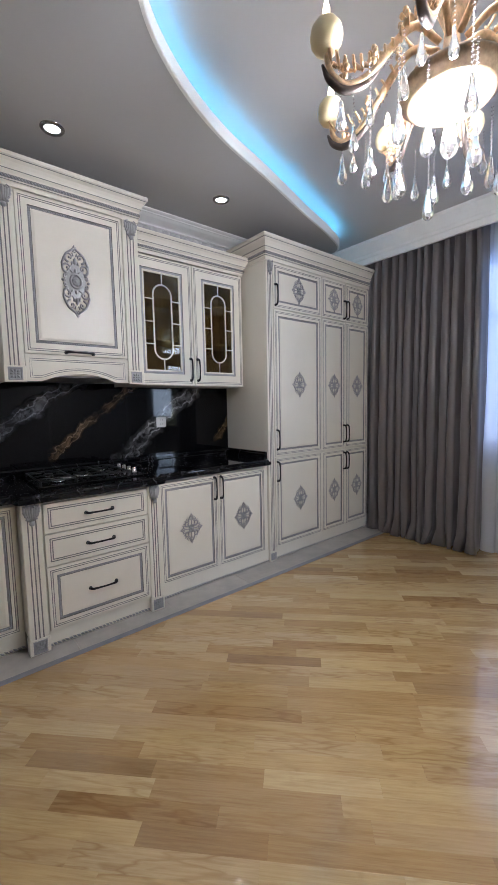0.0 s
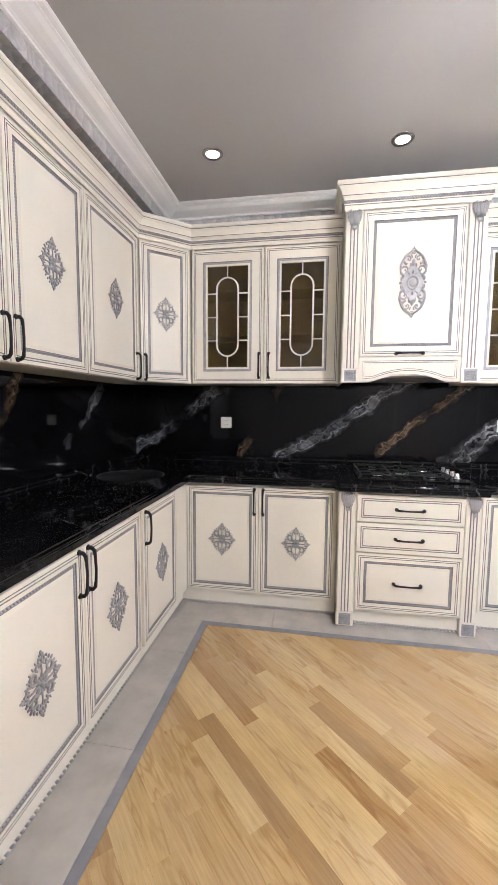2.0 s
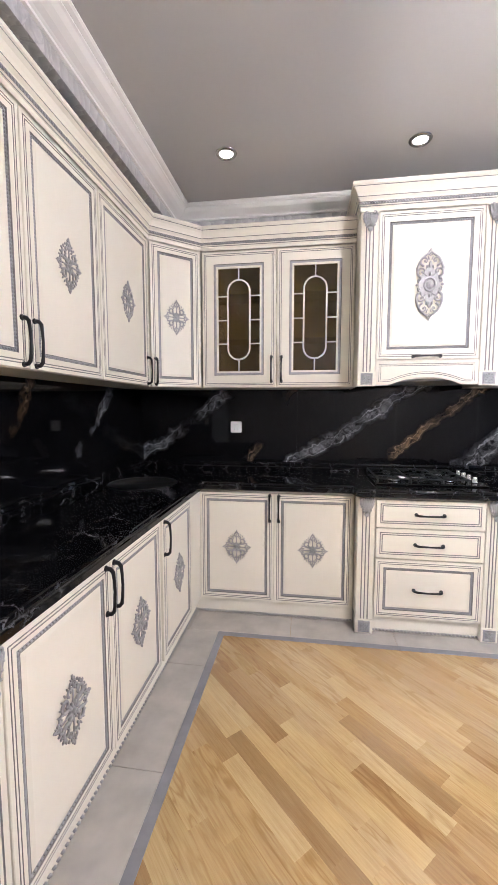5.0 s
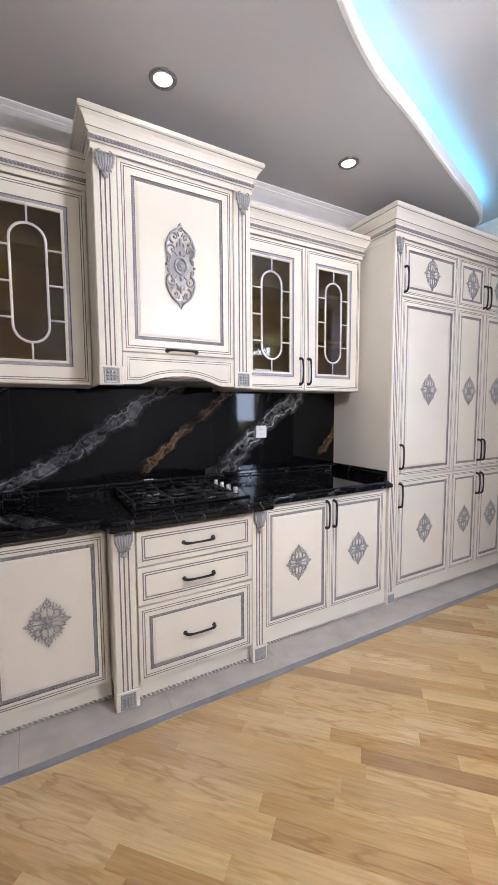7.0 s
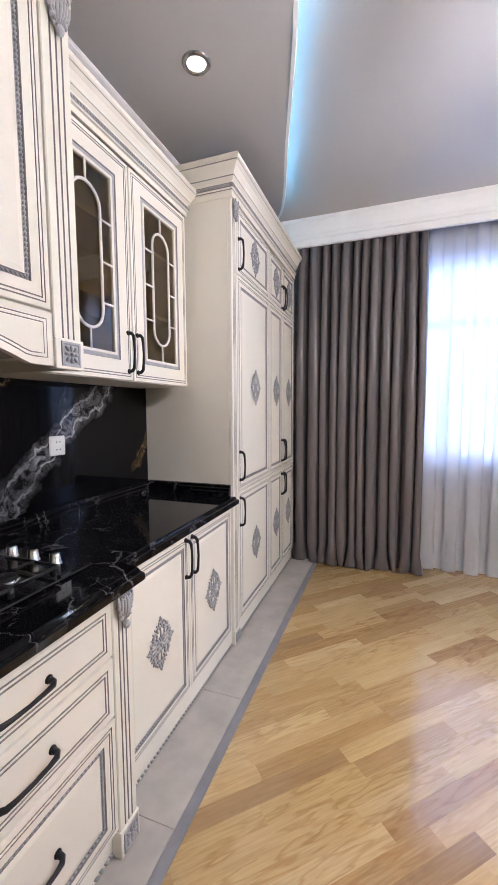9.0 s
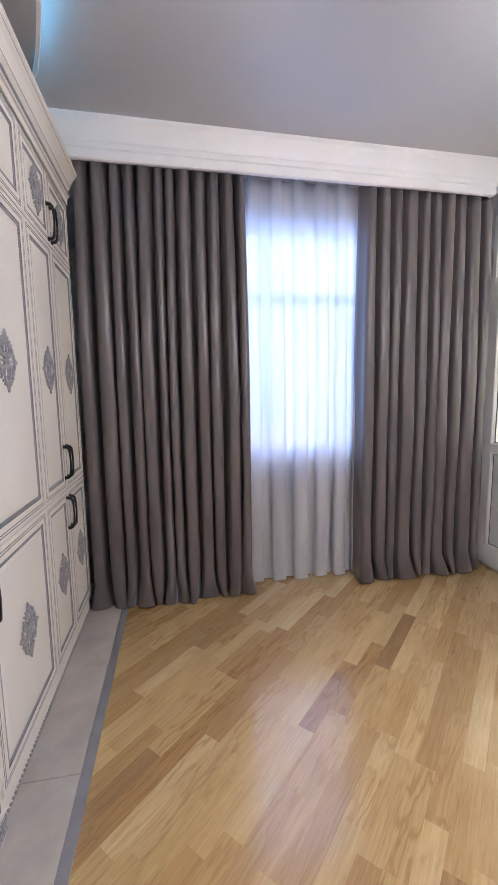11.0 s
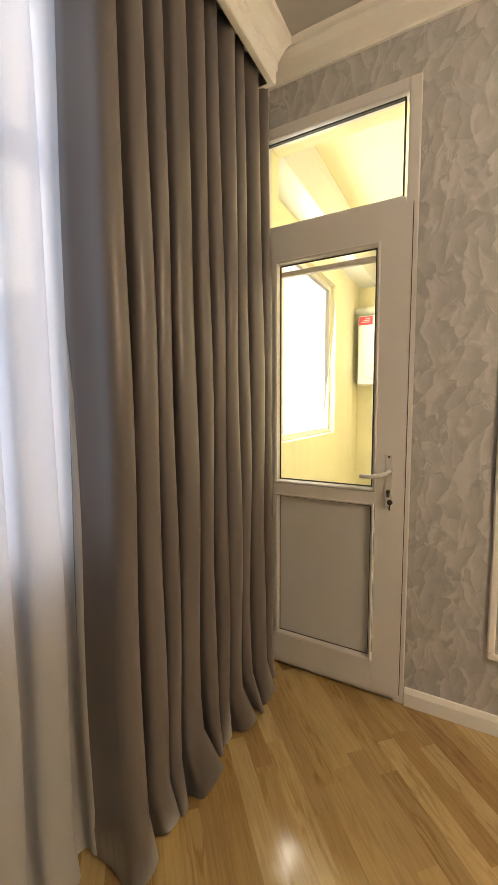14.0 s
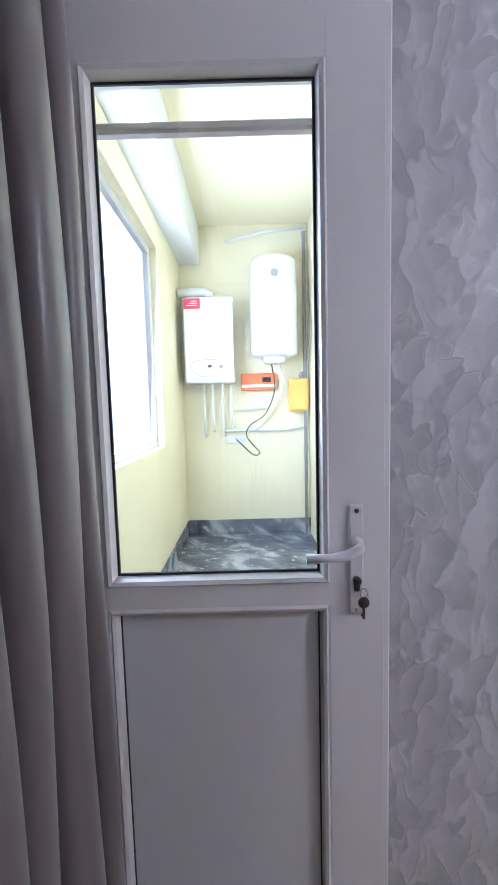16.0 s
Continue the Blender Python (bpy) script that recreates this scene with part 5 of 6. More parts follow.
w = thing("corner_wall_cabinet", "ivory diagonal corner wall cabinet with a silver ornament", "cabinet", pose(LUFACE, 2.39, 0, 0, 0, math.degrees(math.atan2(0.24, 0.275))))
g = Geo().upright([(0.0, T + 0.001), (DLEN, T + 0.001), (DLEN + 0.19, 0.235), (DLEN - 0.10, 0.40), (-0.1, 0.42), (-0.21, 0.23)], UB, UT + 0.14)
part("body", g, IVORY, w)
front(w, 0.012, UB + 0.002, DLEN - 0.012, UT, T, ORN_SMALL, (0.042, 1.56, True), edge=0.05)
crown([(WEST, 0.674, CRZ), (LUFACE, 0.674, CRZ), (LUFACE, 2.39, CRZ), (-0.515, UFACE, CRZ), (0.483, UFACE, CRZ)], (1.05, 1.06), "ivory crown moulding with a silver rope band on the wall cabinets")
crown([(1.264, UFACE, CRZ), (2.236, UFACE, CRZ), (2.236, NORTH - 0.003, CRZ)], (1.05, 1.06), "ivory crown moulding on the glazed wall cabinet")

# cooker hood cabinet
h = thing("hood_cabinet", "ivory cooker hood cabinet with arched apron and carved cartouche", "hood")
g = Geo().box((0.486, HFACE + 0.022, 1.462), (0.500, NORTH - 0.013, 2.46), 0.001).box((1.248, HFACE + 0.022, 1.462), (1.262, NORTH - 0.013, 2.46), 0.001)
g.box((0.500, HFACE + 0.022, 1.50), (1.248, NORTH - 0.013, 2.60), 0.001)
part("body", g, IVORY, h)
hd = front(h, 0.589, 1.612, 1.158, 2.448, HFACE + T, ORN_HOOD, (0.874, 1.628, False), edge=0.058)
# arched apron
g = Geo()
ax0, ax1, n = 0.589, 1.158, 24
def arch(x, rise, base):
    u = (x - (ax0 + ax1) / 2) / ((ax1 - ax0) / 2)
    return base + (rise * (1 - (u / 0.72) ** 2) if abs(u) < 0.72 else 0.0)
xs = [ax0 + (ax1 - ax0) * i / n for i in range(n + 1)]
f0 = HFACE
vs = [(x, f0, arch(x, 0.045, 1.464)) for x in xs] + [(x, f0, 1.606) for x in xs] + [(x, f0 + T, arch(x, 0.045, 1.464)) for x in xs] + [(x, f0 + T, 1.606) for x in xs]
k = n + 1
fs = []
for i in range(n):
    fs += [[i, i + 1, k + i + 1, k + i], [2 * k + i + 1, 2 * k + i, 3 * k + i, 3 * k + i + 1], [i + 1, i, 2 * k + i, 2 * k + i + 1], [k + i, k + i + 1, 3 * k + i + 1, 3 * k + i]]
fs += [[0, k, 3 * k, 2 * k], [n, 2 * k + n, 3 * k + n, k + n]]
ap = part("apron", g.add(vs, fs), IVORY, h)
g = Geo()
for off in (0.020, 0.030):
    xi = [ax0 + off + (ax1 - ax0 - 2 * off) * i / n for i in range(n + 1)]
    loop = [(x, f0 - 0.0006, arch(x, 0.045, 1.464) + off) for x in xi] + [(xi[-1], f0 - 0.0006, 1.606 - off), (xi[0], f0 - 0.0006, 1.606 - off)]
    g.tube(loop, 0.0016, 4, closed=True)
part("patina_line", g, GROOVE, ap, "grey patina lines")
part("extractor", Geo().box((0.62, HFACE + 0.04, 1.488), (1.14, NORTH - 0.05, 1.499), 0.004), GREYP, h, "grey extractor underside")
for px, wd in ((0.537, 0.098), (1.210, 0.098)):
    pilaster(pose(px, HFACE - 0.004, 0), wd, 1.458, 2.452, 0.026)
crown([(0.486, NORTH - 0.003, 2.452), (0.486, HFACE, 2.452), (1.262, HFACE, 2.452), (1.262, NORTH - 0.003, 2.452)], (1.02, 1.13), "ivory crown moulding on the cooker hood cabinet")

# ---- tall cupboards ----
TB = NORTH - 0.003
rows = ((0.108, 0.872), (0.878, 2.074), (2.080, 2.428))
t1 = thing("tall_cupboard", "tall ivory one-door-wide cupboard with silver ornaments", "cupboard", None, "tall cupboards")
closed_body(t1, 2.282, 0.10, 2.946, 2.60, FACE + T + 0.001, TB)
t2 = thing("tall_cupboard", "tall ivory two-door-wide cupboard next to the curtain", "cupboard", None, "tall cupboards")
closed_body(t2, 2.947, 0.10, 3.668, 2.60, FACE + T + 0.001, TB)
for r, (z0, z1) in enumerate(rows):
    hz = (0.755, 1.020, 2.185)[r]
    orn = (ORN_BASE, ORN_BASE, ORN_SMALL)[r]
    front(t1, 2.360, z0, 2.945, z1, FACE + T, orn, (2.382, hz, True), edge=0.05)
    front(t2, 2.948, z0, 3.294, z1, FACE + T, orn, (3.272, hz, True), edge=0.05)
    front(t2, 3.296, z0, 3.660, z1, FACE + T, orn, (3.318, hz, True), edge=0.05)
crown([(2.282, TB, 2.435), (2.282, FACE, 2.435), (3.668, FACE, 2.435)], (1.25, 1.34), "ivory crown moulding on the tall cupboards")

# ---- hob ----
hb = thing("gas_hob", "black glass gas hob with cast-iron grates and steel knobs", "hob", pose(0.60, 2.42, CTOP))
HW, HD = 0.64, 0.47
part("plate", Geo().box((0, 0, 0.0), (HW, HD, 0.010), 0.004), HOBGLASS, hb)
for bx, by, br in ((0.13, 0.12, 0.045), (0.13, 0.35, 0.035), (0.30, 0.235, 0.060), (0.45, 0.12, 0.035), (0.45, 0.35, 0.045)):
    bu = part("burner", Geo().turned([(br, 0.010), (br, 0.018), (br * 0.92, 0.022), (br * 0.7, 0.022)], 20, (bx, by, 0)), CHROME, hb, "steel burner ring")
    part("cap", Geo().turned([(br * 0.8, 0.022), (br * 0.8, 0.029), (br * 0.7, 0.031), (0.0001, 0.031)], 20, (bx, by, 0)), IRON, bu)
for gx0, gx1 in ((0.02, 0.205), (0.21, 0.39), (0.395, 0.54)):
    g = Geo()
    z = 0.034
    g.tube([(gx0, 0.03, z), (gx1, 0.03, z), (gx1, HD - 0.03, z), (gx0, HD - 0.03, z)], 0.006, 6, closed=True)
    cxx = (gx0 + gx1) / 2
    for cy in (0.12, 0.235, 0.35):
        for sx, sy in ((-1, 0), (1, 0), (0, -1), (0, 1)):
            g.tube([(cxx + sx * (gx1 - gx0) / 2, cy + sy * 0.09, z), (cxx + sx * 0.05, cy + sy * 0.05, z + 0.004), (cxx + sx * 0.022, cy + sy * 0.022, z + 0.003)], 0.005, 6)
    for x in (gx0, gx1):
        for y in (0.03, HD - 0.03):
            g.tube([(x, y, z), (x, y, 0.010)], 0.006, 6)
    part("grate", g, IRON, hb, "black cast-iron grate")
for i in range(4):
    part("knob", Geo().turned([(0.021, 0.010), (0.021, 0.014), (0.017, 0.016), (0.015, 0.042), (0.013, 0.045), (0.0001, 0.045)], 18, (0.595, 0.10 + 0.088 * i, 0)), CHROME, hb, "steel control knob")


# ---- sockets ----
def socket(m, gangs, label, pins=4):
    ob = thing("socket", label, "socket", m, "wall sockets")
    for i in range(gangs):
        x = i * 0.086
        part("plate", Geo().box((x - 0.042, -0.009, -0.042), (x + 0.042, 0, 0.042), 0.004), SOCKET, ob)
        part("insert", Geo().box((x - 0.029, -0.011, -0.029), (x + 0.029, -0.0085, 0.029), 0.002), SOCKET, ob)
        g = Geo()
        dots = ((-0.009, 0.016), (0.009, 0.016), (-0.009, -0.016), (0.009, -0.016)) if i == 0 and pins == 4 else ((0, 0),)
        for px, pz in dots:
            g.turned([(0.0032, -0.0115), (0.0032, -0.0105)], 8, (x + px, 0, pz), "y")
        part("pin_hole", g, DARK, ob, "dark pin holes")
    return ob


socket(pose(-0.337, BACK, 1.186), 1, "white four-pin socket on black marble")
socket(pose(1.614, BACK, 1.190), 1, "white four-pin socket on black marble beside the hob")
socket(pose(WEST + 0.010, 0.900, 1.160, 0, 0, 90), 2, "white double socket on black marble")

# ---- ceiling downlights ----
for sx, sy in SPOTS:
    ob = thing("downlight", "small round chrome downlight, lit, in the dropped ceiling", "downlight", pose(sx, sy, LOW), "downlights")
    part("ring", Geo().turned([(0.037, 0.0), (0.037, -0.003), (0.043, -0.009), (0.054, -0.007), (0.059, -0.001), (0.059, 0.0)], 28), RINGM, ob)
    part("lens", Geo().turned([(0.0001, -0.004), (0.036, -0.003), (0.037, -0.001)], 24), LENS, ob, "glowing white lens")


# ---- chandelier ----
ch = thing("chandelier", "gilded crystal chandelier with candle bulbs and cream cups", "chandelier", pose(CHAND.x, CHAND.y, CHAND.z))
rnd = random.Random(4)
CH_TOP = HIGH - CHAND.z
part("stem", Geo().turned([(0.035, 0.03), (0.05, 0.06), (0.028, 0.10), (0.022, 0.20), (0.045, 0.26), (0.05, 0.30), (0.02, 0.36), (0.016, 0.52), (0.03, 0.56), (0.012, 0.60), (0.012, CH_TOP - 0.06)], 14), GOLD, ch, "gilded stem")
part("canopy", Geo().turned([(0.012, CH_TOP - 0.07), (0.04, CH_TOP - 0.05), (0.07, CH_TOP - 0.02), (0.072, CH_TOP - 0.001)], 20), GOLD, ch, "gilded ceiling cup")
part("bowl_rim", Geo().turned([(0.116, 0.0), (0.122, -0.004), (0.130, 0.002), (0.138, 0.014), (0.150, 0.020), (0.154, 0.034), (0.150, 0.046), (0.140, 0.048), (0.12, 0.03)], 32), RIMGOLD, ch, "gilded rim of the light disc, darkened against the lamp")
part("light_disc", Geo().turned([(0.0001, -0.012), (0.07, -0.010), (0.105, -0.002), (0.114, 0.006)], 28), DISC, ch, "glowing white glass disc")


def drop(g, p, s=1.0):
    x, y, z = p
    g.turned([(0.0001, z), (0.004 * s, z - 0.004 * s), (0.005 * s, z - 0.020 * s), (0.011 * s, z - 0.045 * s), (0.0125 * s, z - 0.056 * s), (0.009 * s, z - 0.066 * s), (0.0001, z - 0.071 * s)], 6, (x, y, 0), "z", 0, False)


def chain(g, p, q, r=0.005, step=0.013, sag=0.0):
    p, q = Vector(p), Vector(q)
    k = max(2, int((q - p).length / step))
    for i in range(k + 1):
        t = i / k
        c = p + (q - p) * t - Vector((0, 0, sag * 4 * t * (1 - t)))
        g.add([c + Vector(o) * r for o in ((1, 0, 0), (0, 1, 0), (-1, 0, 0), (0, -1, 0), (0, 0, 1), (0, 0, -1))], [[0, 1, 4], [1, 2, 4], [2, 3, 4], [3, 0, 4], [1, 0, 5], [2, 1, 5], [3, 2, 5], [0, 3, 5]])


def flow(g, pts, radii, n=8, k=4):
    """A round bar along a smooth curve through points, with radii between."""
    r = [radii[i] + (radii[i + 1] - radii[i]) * j / k for i in range(len(radii) - 1) for j in range(k)] + [radii[-1]]
    return g.tube(catmull(pts, k), r, n)


NARM = 8
for i in range(NARM):
    t = 2 * math.pi * i / NARM + 0.24
    c, s = math.cos(t), math.sin(t)
    at = lambda r, z: (r * c, r * s, z)
    arm = part("arm", flow(Geo(), [at(0.04, 0.16), at(0.12, 0.20), at(0.20, 0.13), at(0.27, 0.045), at(0.34, 0.01), at(0.39, 0.04), at(0.405, 0.09)], [0.010, 0.012, 0.013, 0.013, 0.012, 0.010, 0.008]), GOLD, ch, "curved gilded arm with leaves")
    lf = Geo()
    # curling leaves along the arm, in pairs, with a bead at each joint
    for k in range(12):
        u = k / 11
        r, z = 0.12 + 0.27 * u, (0.205 - 0.42 * u + 0.27 * u * u) + 0.012
        for sgn in (-1, 1):
            lean = Vector((-s * sgn * 0.75 + c * 0.5, c * sgn * 0.75 + s * 0.5, 0.45 + 0.5 * rnd.random())).normalized()
            p0, size = Vector(at(r, z)), 0.026 + 0.014 * rnd.random()
            curl = [p0, p0 + lean * size * 0.5, p0 + lean * size + Vector((0, 0, size * 0.15)), p0 + lean * size * 1.2 - Vector((0, 0, size * 0.12))]
            lf.tube(curl, [0.005, 0.0095, 0.0075, 0.002], 6, 0, False, 0.45)
        lf.turned([(0.0001, -0.008), (0.007, 0.0), (0.0001, 0.008)], 6, tuple(Vector(at(r, z))))
    for fr_, fz in ((0.16, 0.20), (0.26, 0.085), (0.35, 0.035)):
        for q in range(6):
            tq = 2 * math.pi * q / 6
            lf.blob((fr_ * c - s * 0.020 * math.cos(tq), fr_ * s + c * 0.020 * math.cos(tq), fz + 0.012 + 0.020 * math.sin(tq)), (0.011, 0.009, 0.011))
    part("leaf_spray", lf, GOLD, arm)
    part("underside", flow(Geo(), [at(0.22, 0.088), at(0.28, 0.022), at(0.345, -0.004), at(0.395, 0.020), at(0.418, 0.06)], [0.004, 0.011, 0.013, 0.011, 0.004]), LEAFDARK, arm, "dark bronze underside")
    cup = part("cup", Geo().turned([(0.010, 0.090), (0.020, 0.094), (0.036, 0.103), (0.046, 0.120), (0.049, 0.138), (0.045, 0.158), (0.033, 0.175), (0.016, 0.184), (0.012, 0.182)], 22, at(0.405, 0)), CREAM, ch, "round cream glass cup")
    part("bulb", Geo().turned([(0.008, 0.186), (0.011, 0.200), (0.010, 0.215), (0.005, 0.232), (0.0001, 0.244)], 10, at(0.405, 0)), FLAME, ch, "glowing candle bulb")
    cr = Geo()
    for q in range(3):
        tt = t + (q - 1) * 0.20
        rr = 0.36 - 0.06 * abs(q - 1)
        x, y = rr * math.cos(tt), rr * math.sin(tt)
        z = -0.02 - 0.05 * rnd.random()
        chain(cr, (x, y, 0.03), (x, y, z), 0.0035, 0.010)
        drop(cr, (x, y, z), rnd.uniform(1.0, 1.5))
    x, y = 0.24 * math.cos(t + 0.39), 0.24 * math.sin(t + 0.39)
    chain(cr, (x, y, 0.06), (x, y, -0.10), 0.005, 0.012)
    drop(cr, (x, y, -0.10), 1.5)
    chain(cr, at(0.14, 0.20), at(0.40, 0.08), 0.0045, 0.013, 0.10)
    part("crystals", cr, CRYSTAL, arm, "clear cut crystal drops and chains")
for i in range(8):
    t = 2 * math.pi * i / 8 + 0.05
    x, y = 0.16 * math.cos(t), 0.16 * math.sin(t)
    g = Geo()
    chain(g, (x, y, 0.04), (x, y, -0.12 - 0.06 * (i % 2)), 0.0055, 0.0125)
    drop(g, (x, y, -0.12 - 0.06 * (i % 2)), 1.6)
    part("crystal_chain", g, CRYSTAL, ch, "hanging crystal bead chain")
g = Geo()
drop(g, (0, 0, -0.02), 2.2)
part("centre_drop", g, CRYSTAL, ch, "large central crystal drop")

# ---- balcony room beyond the door ----
BX0, BX1, BY0, BY1, BZ, BH = 2.80, 3.985, -3.40, SOUTH - 0.2, 0.128, 3.0
bw0, bw1, bz0, bz1 = -2.50, -1.27, 1.075, 2.46
wall_piece("balcony_wall_far", [((BX0 - 0.1, BY0 - 0.1, 0), (BX1 + 0.1, BY0, BH))], "yellow painted balcony wall", YELLOW)
wall_piece("balcony_wall_inner", [((BX0 - 0.1, BY0, 0), (BX0, BY1, BH))], "yellow painted balcony side wall", YELLOW)
wall_piece("balcony_wall_outer", [((BX1, BY0, 0), (BX1 + 0.1, bw0, BH)), ((BX1, bw1, 0), (BX1 + 0.1, BY1, BH)), ((BX1, bw0, 0), (BX1 + 0.1, bw1, bz0)), ((BX1, bw0, bz1), (BX1 + 0.1, bw1, BH))], "yellow painted balcony wall with a wide window", YELLOW)
solid("balcony_ceiling", Geo().box((BX0 - 0.1, BY0 - 0.1, BH), (BX1 + 0.1, BY1, BH + 0.1), 0.001), YELLOW, "yellow painted balcony ceiling", "ceiling", kind="structure")
solid("balcony_beam", Geo().box((3.79, BY0, 2.66), (BX1, BY1, BH), 0.004), WHITEPAINT, "white painted beam above the balcony window", "beam", kind="structure")
fl = tagged(new("balcony_floor"), "grey marble-look tiled balcony floor", "floor", kind="structure")
for i in range(2):
    for j in range(5):
        a = (BX0 + i * 0.593 + 0.001, BY0 + j * 0.535 + 0.001)
        part("tile", Geo().box((a[0], a[1], 0.0), (a[0] + 0.591, a[1] + 0.533, BZ), 0.001), MARBLE, fl)
part("skirting", Geo().box((BX0, BY0, BZ), (BX1, BY0 + 0.012, BZ + 0.14), 0.002), MARBLE, fl, "dark marble skirting")
part("skirting", Geo().box((BX1 - 0.012, BY0 + 0.012, BZ), (BX1, BY1, BZ + 0.14), 0.002), MARBLE, fl, "dark marble skirting")
bwn = thing("window_2", "wide white balcony window, brightly lit from outside", "window", kind="structure")
g = Geo()
for a, c in (((bw0, bz0), (bw1, bz0 + 0.05)), ((bw0, bz1 - 0.05), (bw1, bz1)), ((bw0, bz0 + 0.05), (bw0 + 0.05, bz1 - 0.05)), ((bw1 - 0.05, bz0 + 0.05), (bw1, bz1 - 0.05))):
    g.box((BX1 + 0.05, a[0], a[1]), (BX1 + 0.09, c[0], c[1]), 0.004)
part("window_frame", g, PVC, bwn)

bo = thing("gas_boiler", "white wall-hung gas boiler with a red label", "boiler", pose(3.49, -3.385, 1.565))
part("casing", Geo().box((0, 0, 0), (0.425, 0.29, 0.725), 0.012), ENAMEL, bo)
g = Geo()
pts = [(0.055, 0.175), (0.12, 0.19), (0.21, 0.198), (0.30, 0.19), (0.37, 0.175), (0.36, 0.11), (0.30, 0.06), (0.21, 0.045), (0.12, 0.06), (0.065, 0.11)]
n = len(pts)
g.add([(x, 0.2905, z) for x, z in pts] + [(x, 0.300, z) for x, z in pts], [list(range(n)), list(range(n, 2 * n))[::-1]] + [[i, n + i, n + (i + 1) % n, (i + 1) % n] for i in range(n)])
cp = part("control_panel", outward(g.mesh("control_panel", SOCKET)), None, bo, "curved control panel")
part("panel_rim", Geo().tube([(x, 0.3005, z) for x, z in pts], 0.003, 5, closed=True), GREYP, cp, "grey rim line")
part("display", Geo().box((0.19, 0.299, 0.128), (0.225, 0.302, 0.152), 0.001), DARK, cp, "small dark display")
part("dial", Geo().turned([(0.018, 0.299), (0.015, 0.309)], 16, (0.11, 0, 0.135), "y"), GREYP, cp, "grey round dial")
part("red_label", Geo().box((0.275, 0.2885, 0.625), (0.415, 0.2915, 0.712), 0.0008), RED, bo, "red printed label")
g = Geo()
for k in range(3):
    g.box((0.30, 0.2910, 0.650 + 0.018 * k), (0.39 - 0.02 * k, 0.2925, 0.656 + 0.018 * k), 0.0004)
part("label_print", g, SOCKET, bo, "pale bars of unreadable print")
part("flue", Geo().tube([(0.21, 0.14, 0.72), (0.21, 0.14, 0.78), (0.24, 0.14, 0.80), (0.35, 0.14, 0.80), (0.49, 0.14, 0.80)], 0.04, 12), PIPE, bo, "white flue pipe")
wh = thing("water_heater", "white upright cylindrical water heater on the wall", "water heater", pose(3.135, -3.18, 1.775))
part("tank", Geo().turned([(0.06, 0.0), (0.16, 0.006), (0.195, 0.02), (0.203, 0.04), (0.203, 0.78), (0.195, 0.81), (0.14, 0.835), (0.0001, 0.84)], 32), ENAMEL, wh)
part("thermometer", Geo().turned([(0.033, 0.196), (0.033, 0.206), (0.026, 0.208)], 20, (0.0, 0, 0.66), "y"), GREYP, wh, "round grey thermometer")
part("base_cover", Geo().turned([(0.085, -0.05), (0.10, -0.03), (0.10, 0.004)], 24), ENAMEL, wh, "white base cover")
part("mark", Geo().box((-0.03, 0.2, 0.115), (0.03, 0.2045, 0.121), 0.0005), GREYP, wh, "small grey print bar")
part("bracket", Geo().box((-0.12, -0.218, 0.55), (0.12, -0.15, 0.60), 0.003), GREYP, wh, "grey wall bracket")
ob = thing("control_box", "orange control box with a white stripe on the yellow wall", "control box", pose(3.11, -3.398, 1.50))
part("case", Geo().box((0, 0, 0), (0.325, 0.05, 0.155), 0.006), ORANGE, ob)
part("stripe", Geo().box((0.003, 0.048, 0.028), (0.322, 0.0515, 0.055), 0.001), SOCKET, ob, "white stripe")
part("badge", Geo().box((0.05, 0.048, 0.075), (0.13, 0.0515, 0.12), 0.001), DARK, ob, "small dark badge")
ob = thing("gas_meter", "yellow meter box beside the pipes", "meter", pose(2.815, -3.398, 1.30))
part("case", Geo().box((0, 0, 0), (0.185, 0.10, 0.30), 0.02), AMBER, ob)
part("union", Geo().turned([(0.02, 0.29), (0.022, 0.33), (0.015, 0.36)], 12, (0.06, 0.05, 0)), GREYP, ob, "grey pipe union")
for i, x in enumerate((3.53, 3.61, 3.70, 3.78)):
    ob = solid("pipe", Geo().tube([(x, -3.28, 1.568), (x, -3.28, 1.30 - 0.06 * (i % 2)), (x, -3.35, 1.15 - 0.05 * (i % 2)), (x, -3.398, 1.13 - 0.05 * (i % 2))], 0.011, 8), PIPE, "white pipe running down from the boiler", "pipe", group="boiler pipes")
solid("pipe", Geo().tube([(3.62, -3.37, 1.13), (3.05, -3.37, 1.13), (2.86, -3.37, 1.15)], 0.013, 8), PIPE, "white horizontal water pipe", "pipe", group="boiler pipes")
solid("pipe", Geo().tube([(3.56, -3.37, 1.32), (3.20, -3.37, 1.33)], 0.010, 8), PIPE, "white horizontal water pipe", "pipe", group="boiler pipes")
solid("gas_pipe", Geo().tube([(2.845, -3.33, BZ), (2.845, -3.33, 2.9)], 0.016, 8), GREYP, "grey upright gas pipe in the corner", "pipe")
solid("pipe", Geo().tube([(3.55, -3.36, 2.84), (3.2, -3.36, 2.92), (2.83, -3.36, 2.95)], 0.014, 8), PIPE, "white pipe below the ceiling", "pipe", group="boiler pipes")
solid("cable", Geo().tube(catmull([(3.16, -3.20, 1.72), (3.13, -3.30, 1.5), (3.22, -3.33, 1.28), (3.36, -3.35, 1.18), (3.40, -3.35, 1.08), (3.33, -3.35, 0.98), (3.28, -3.35, 0.92), (3.34, -3.35, 0.90), (3.50, -3.36, 1.05)], 6), 0.005, 6), DARK, "dark loose cable hanging below the heater", "cable")
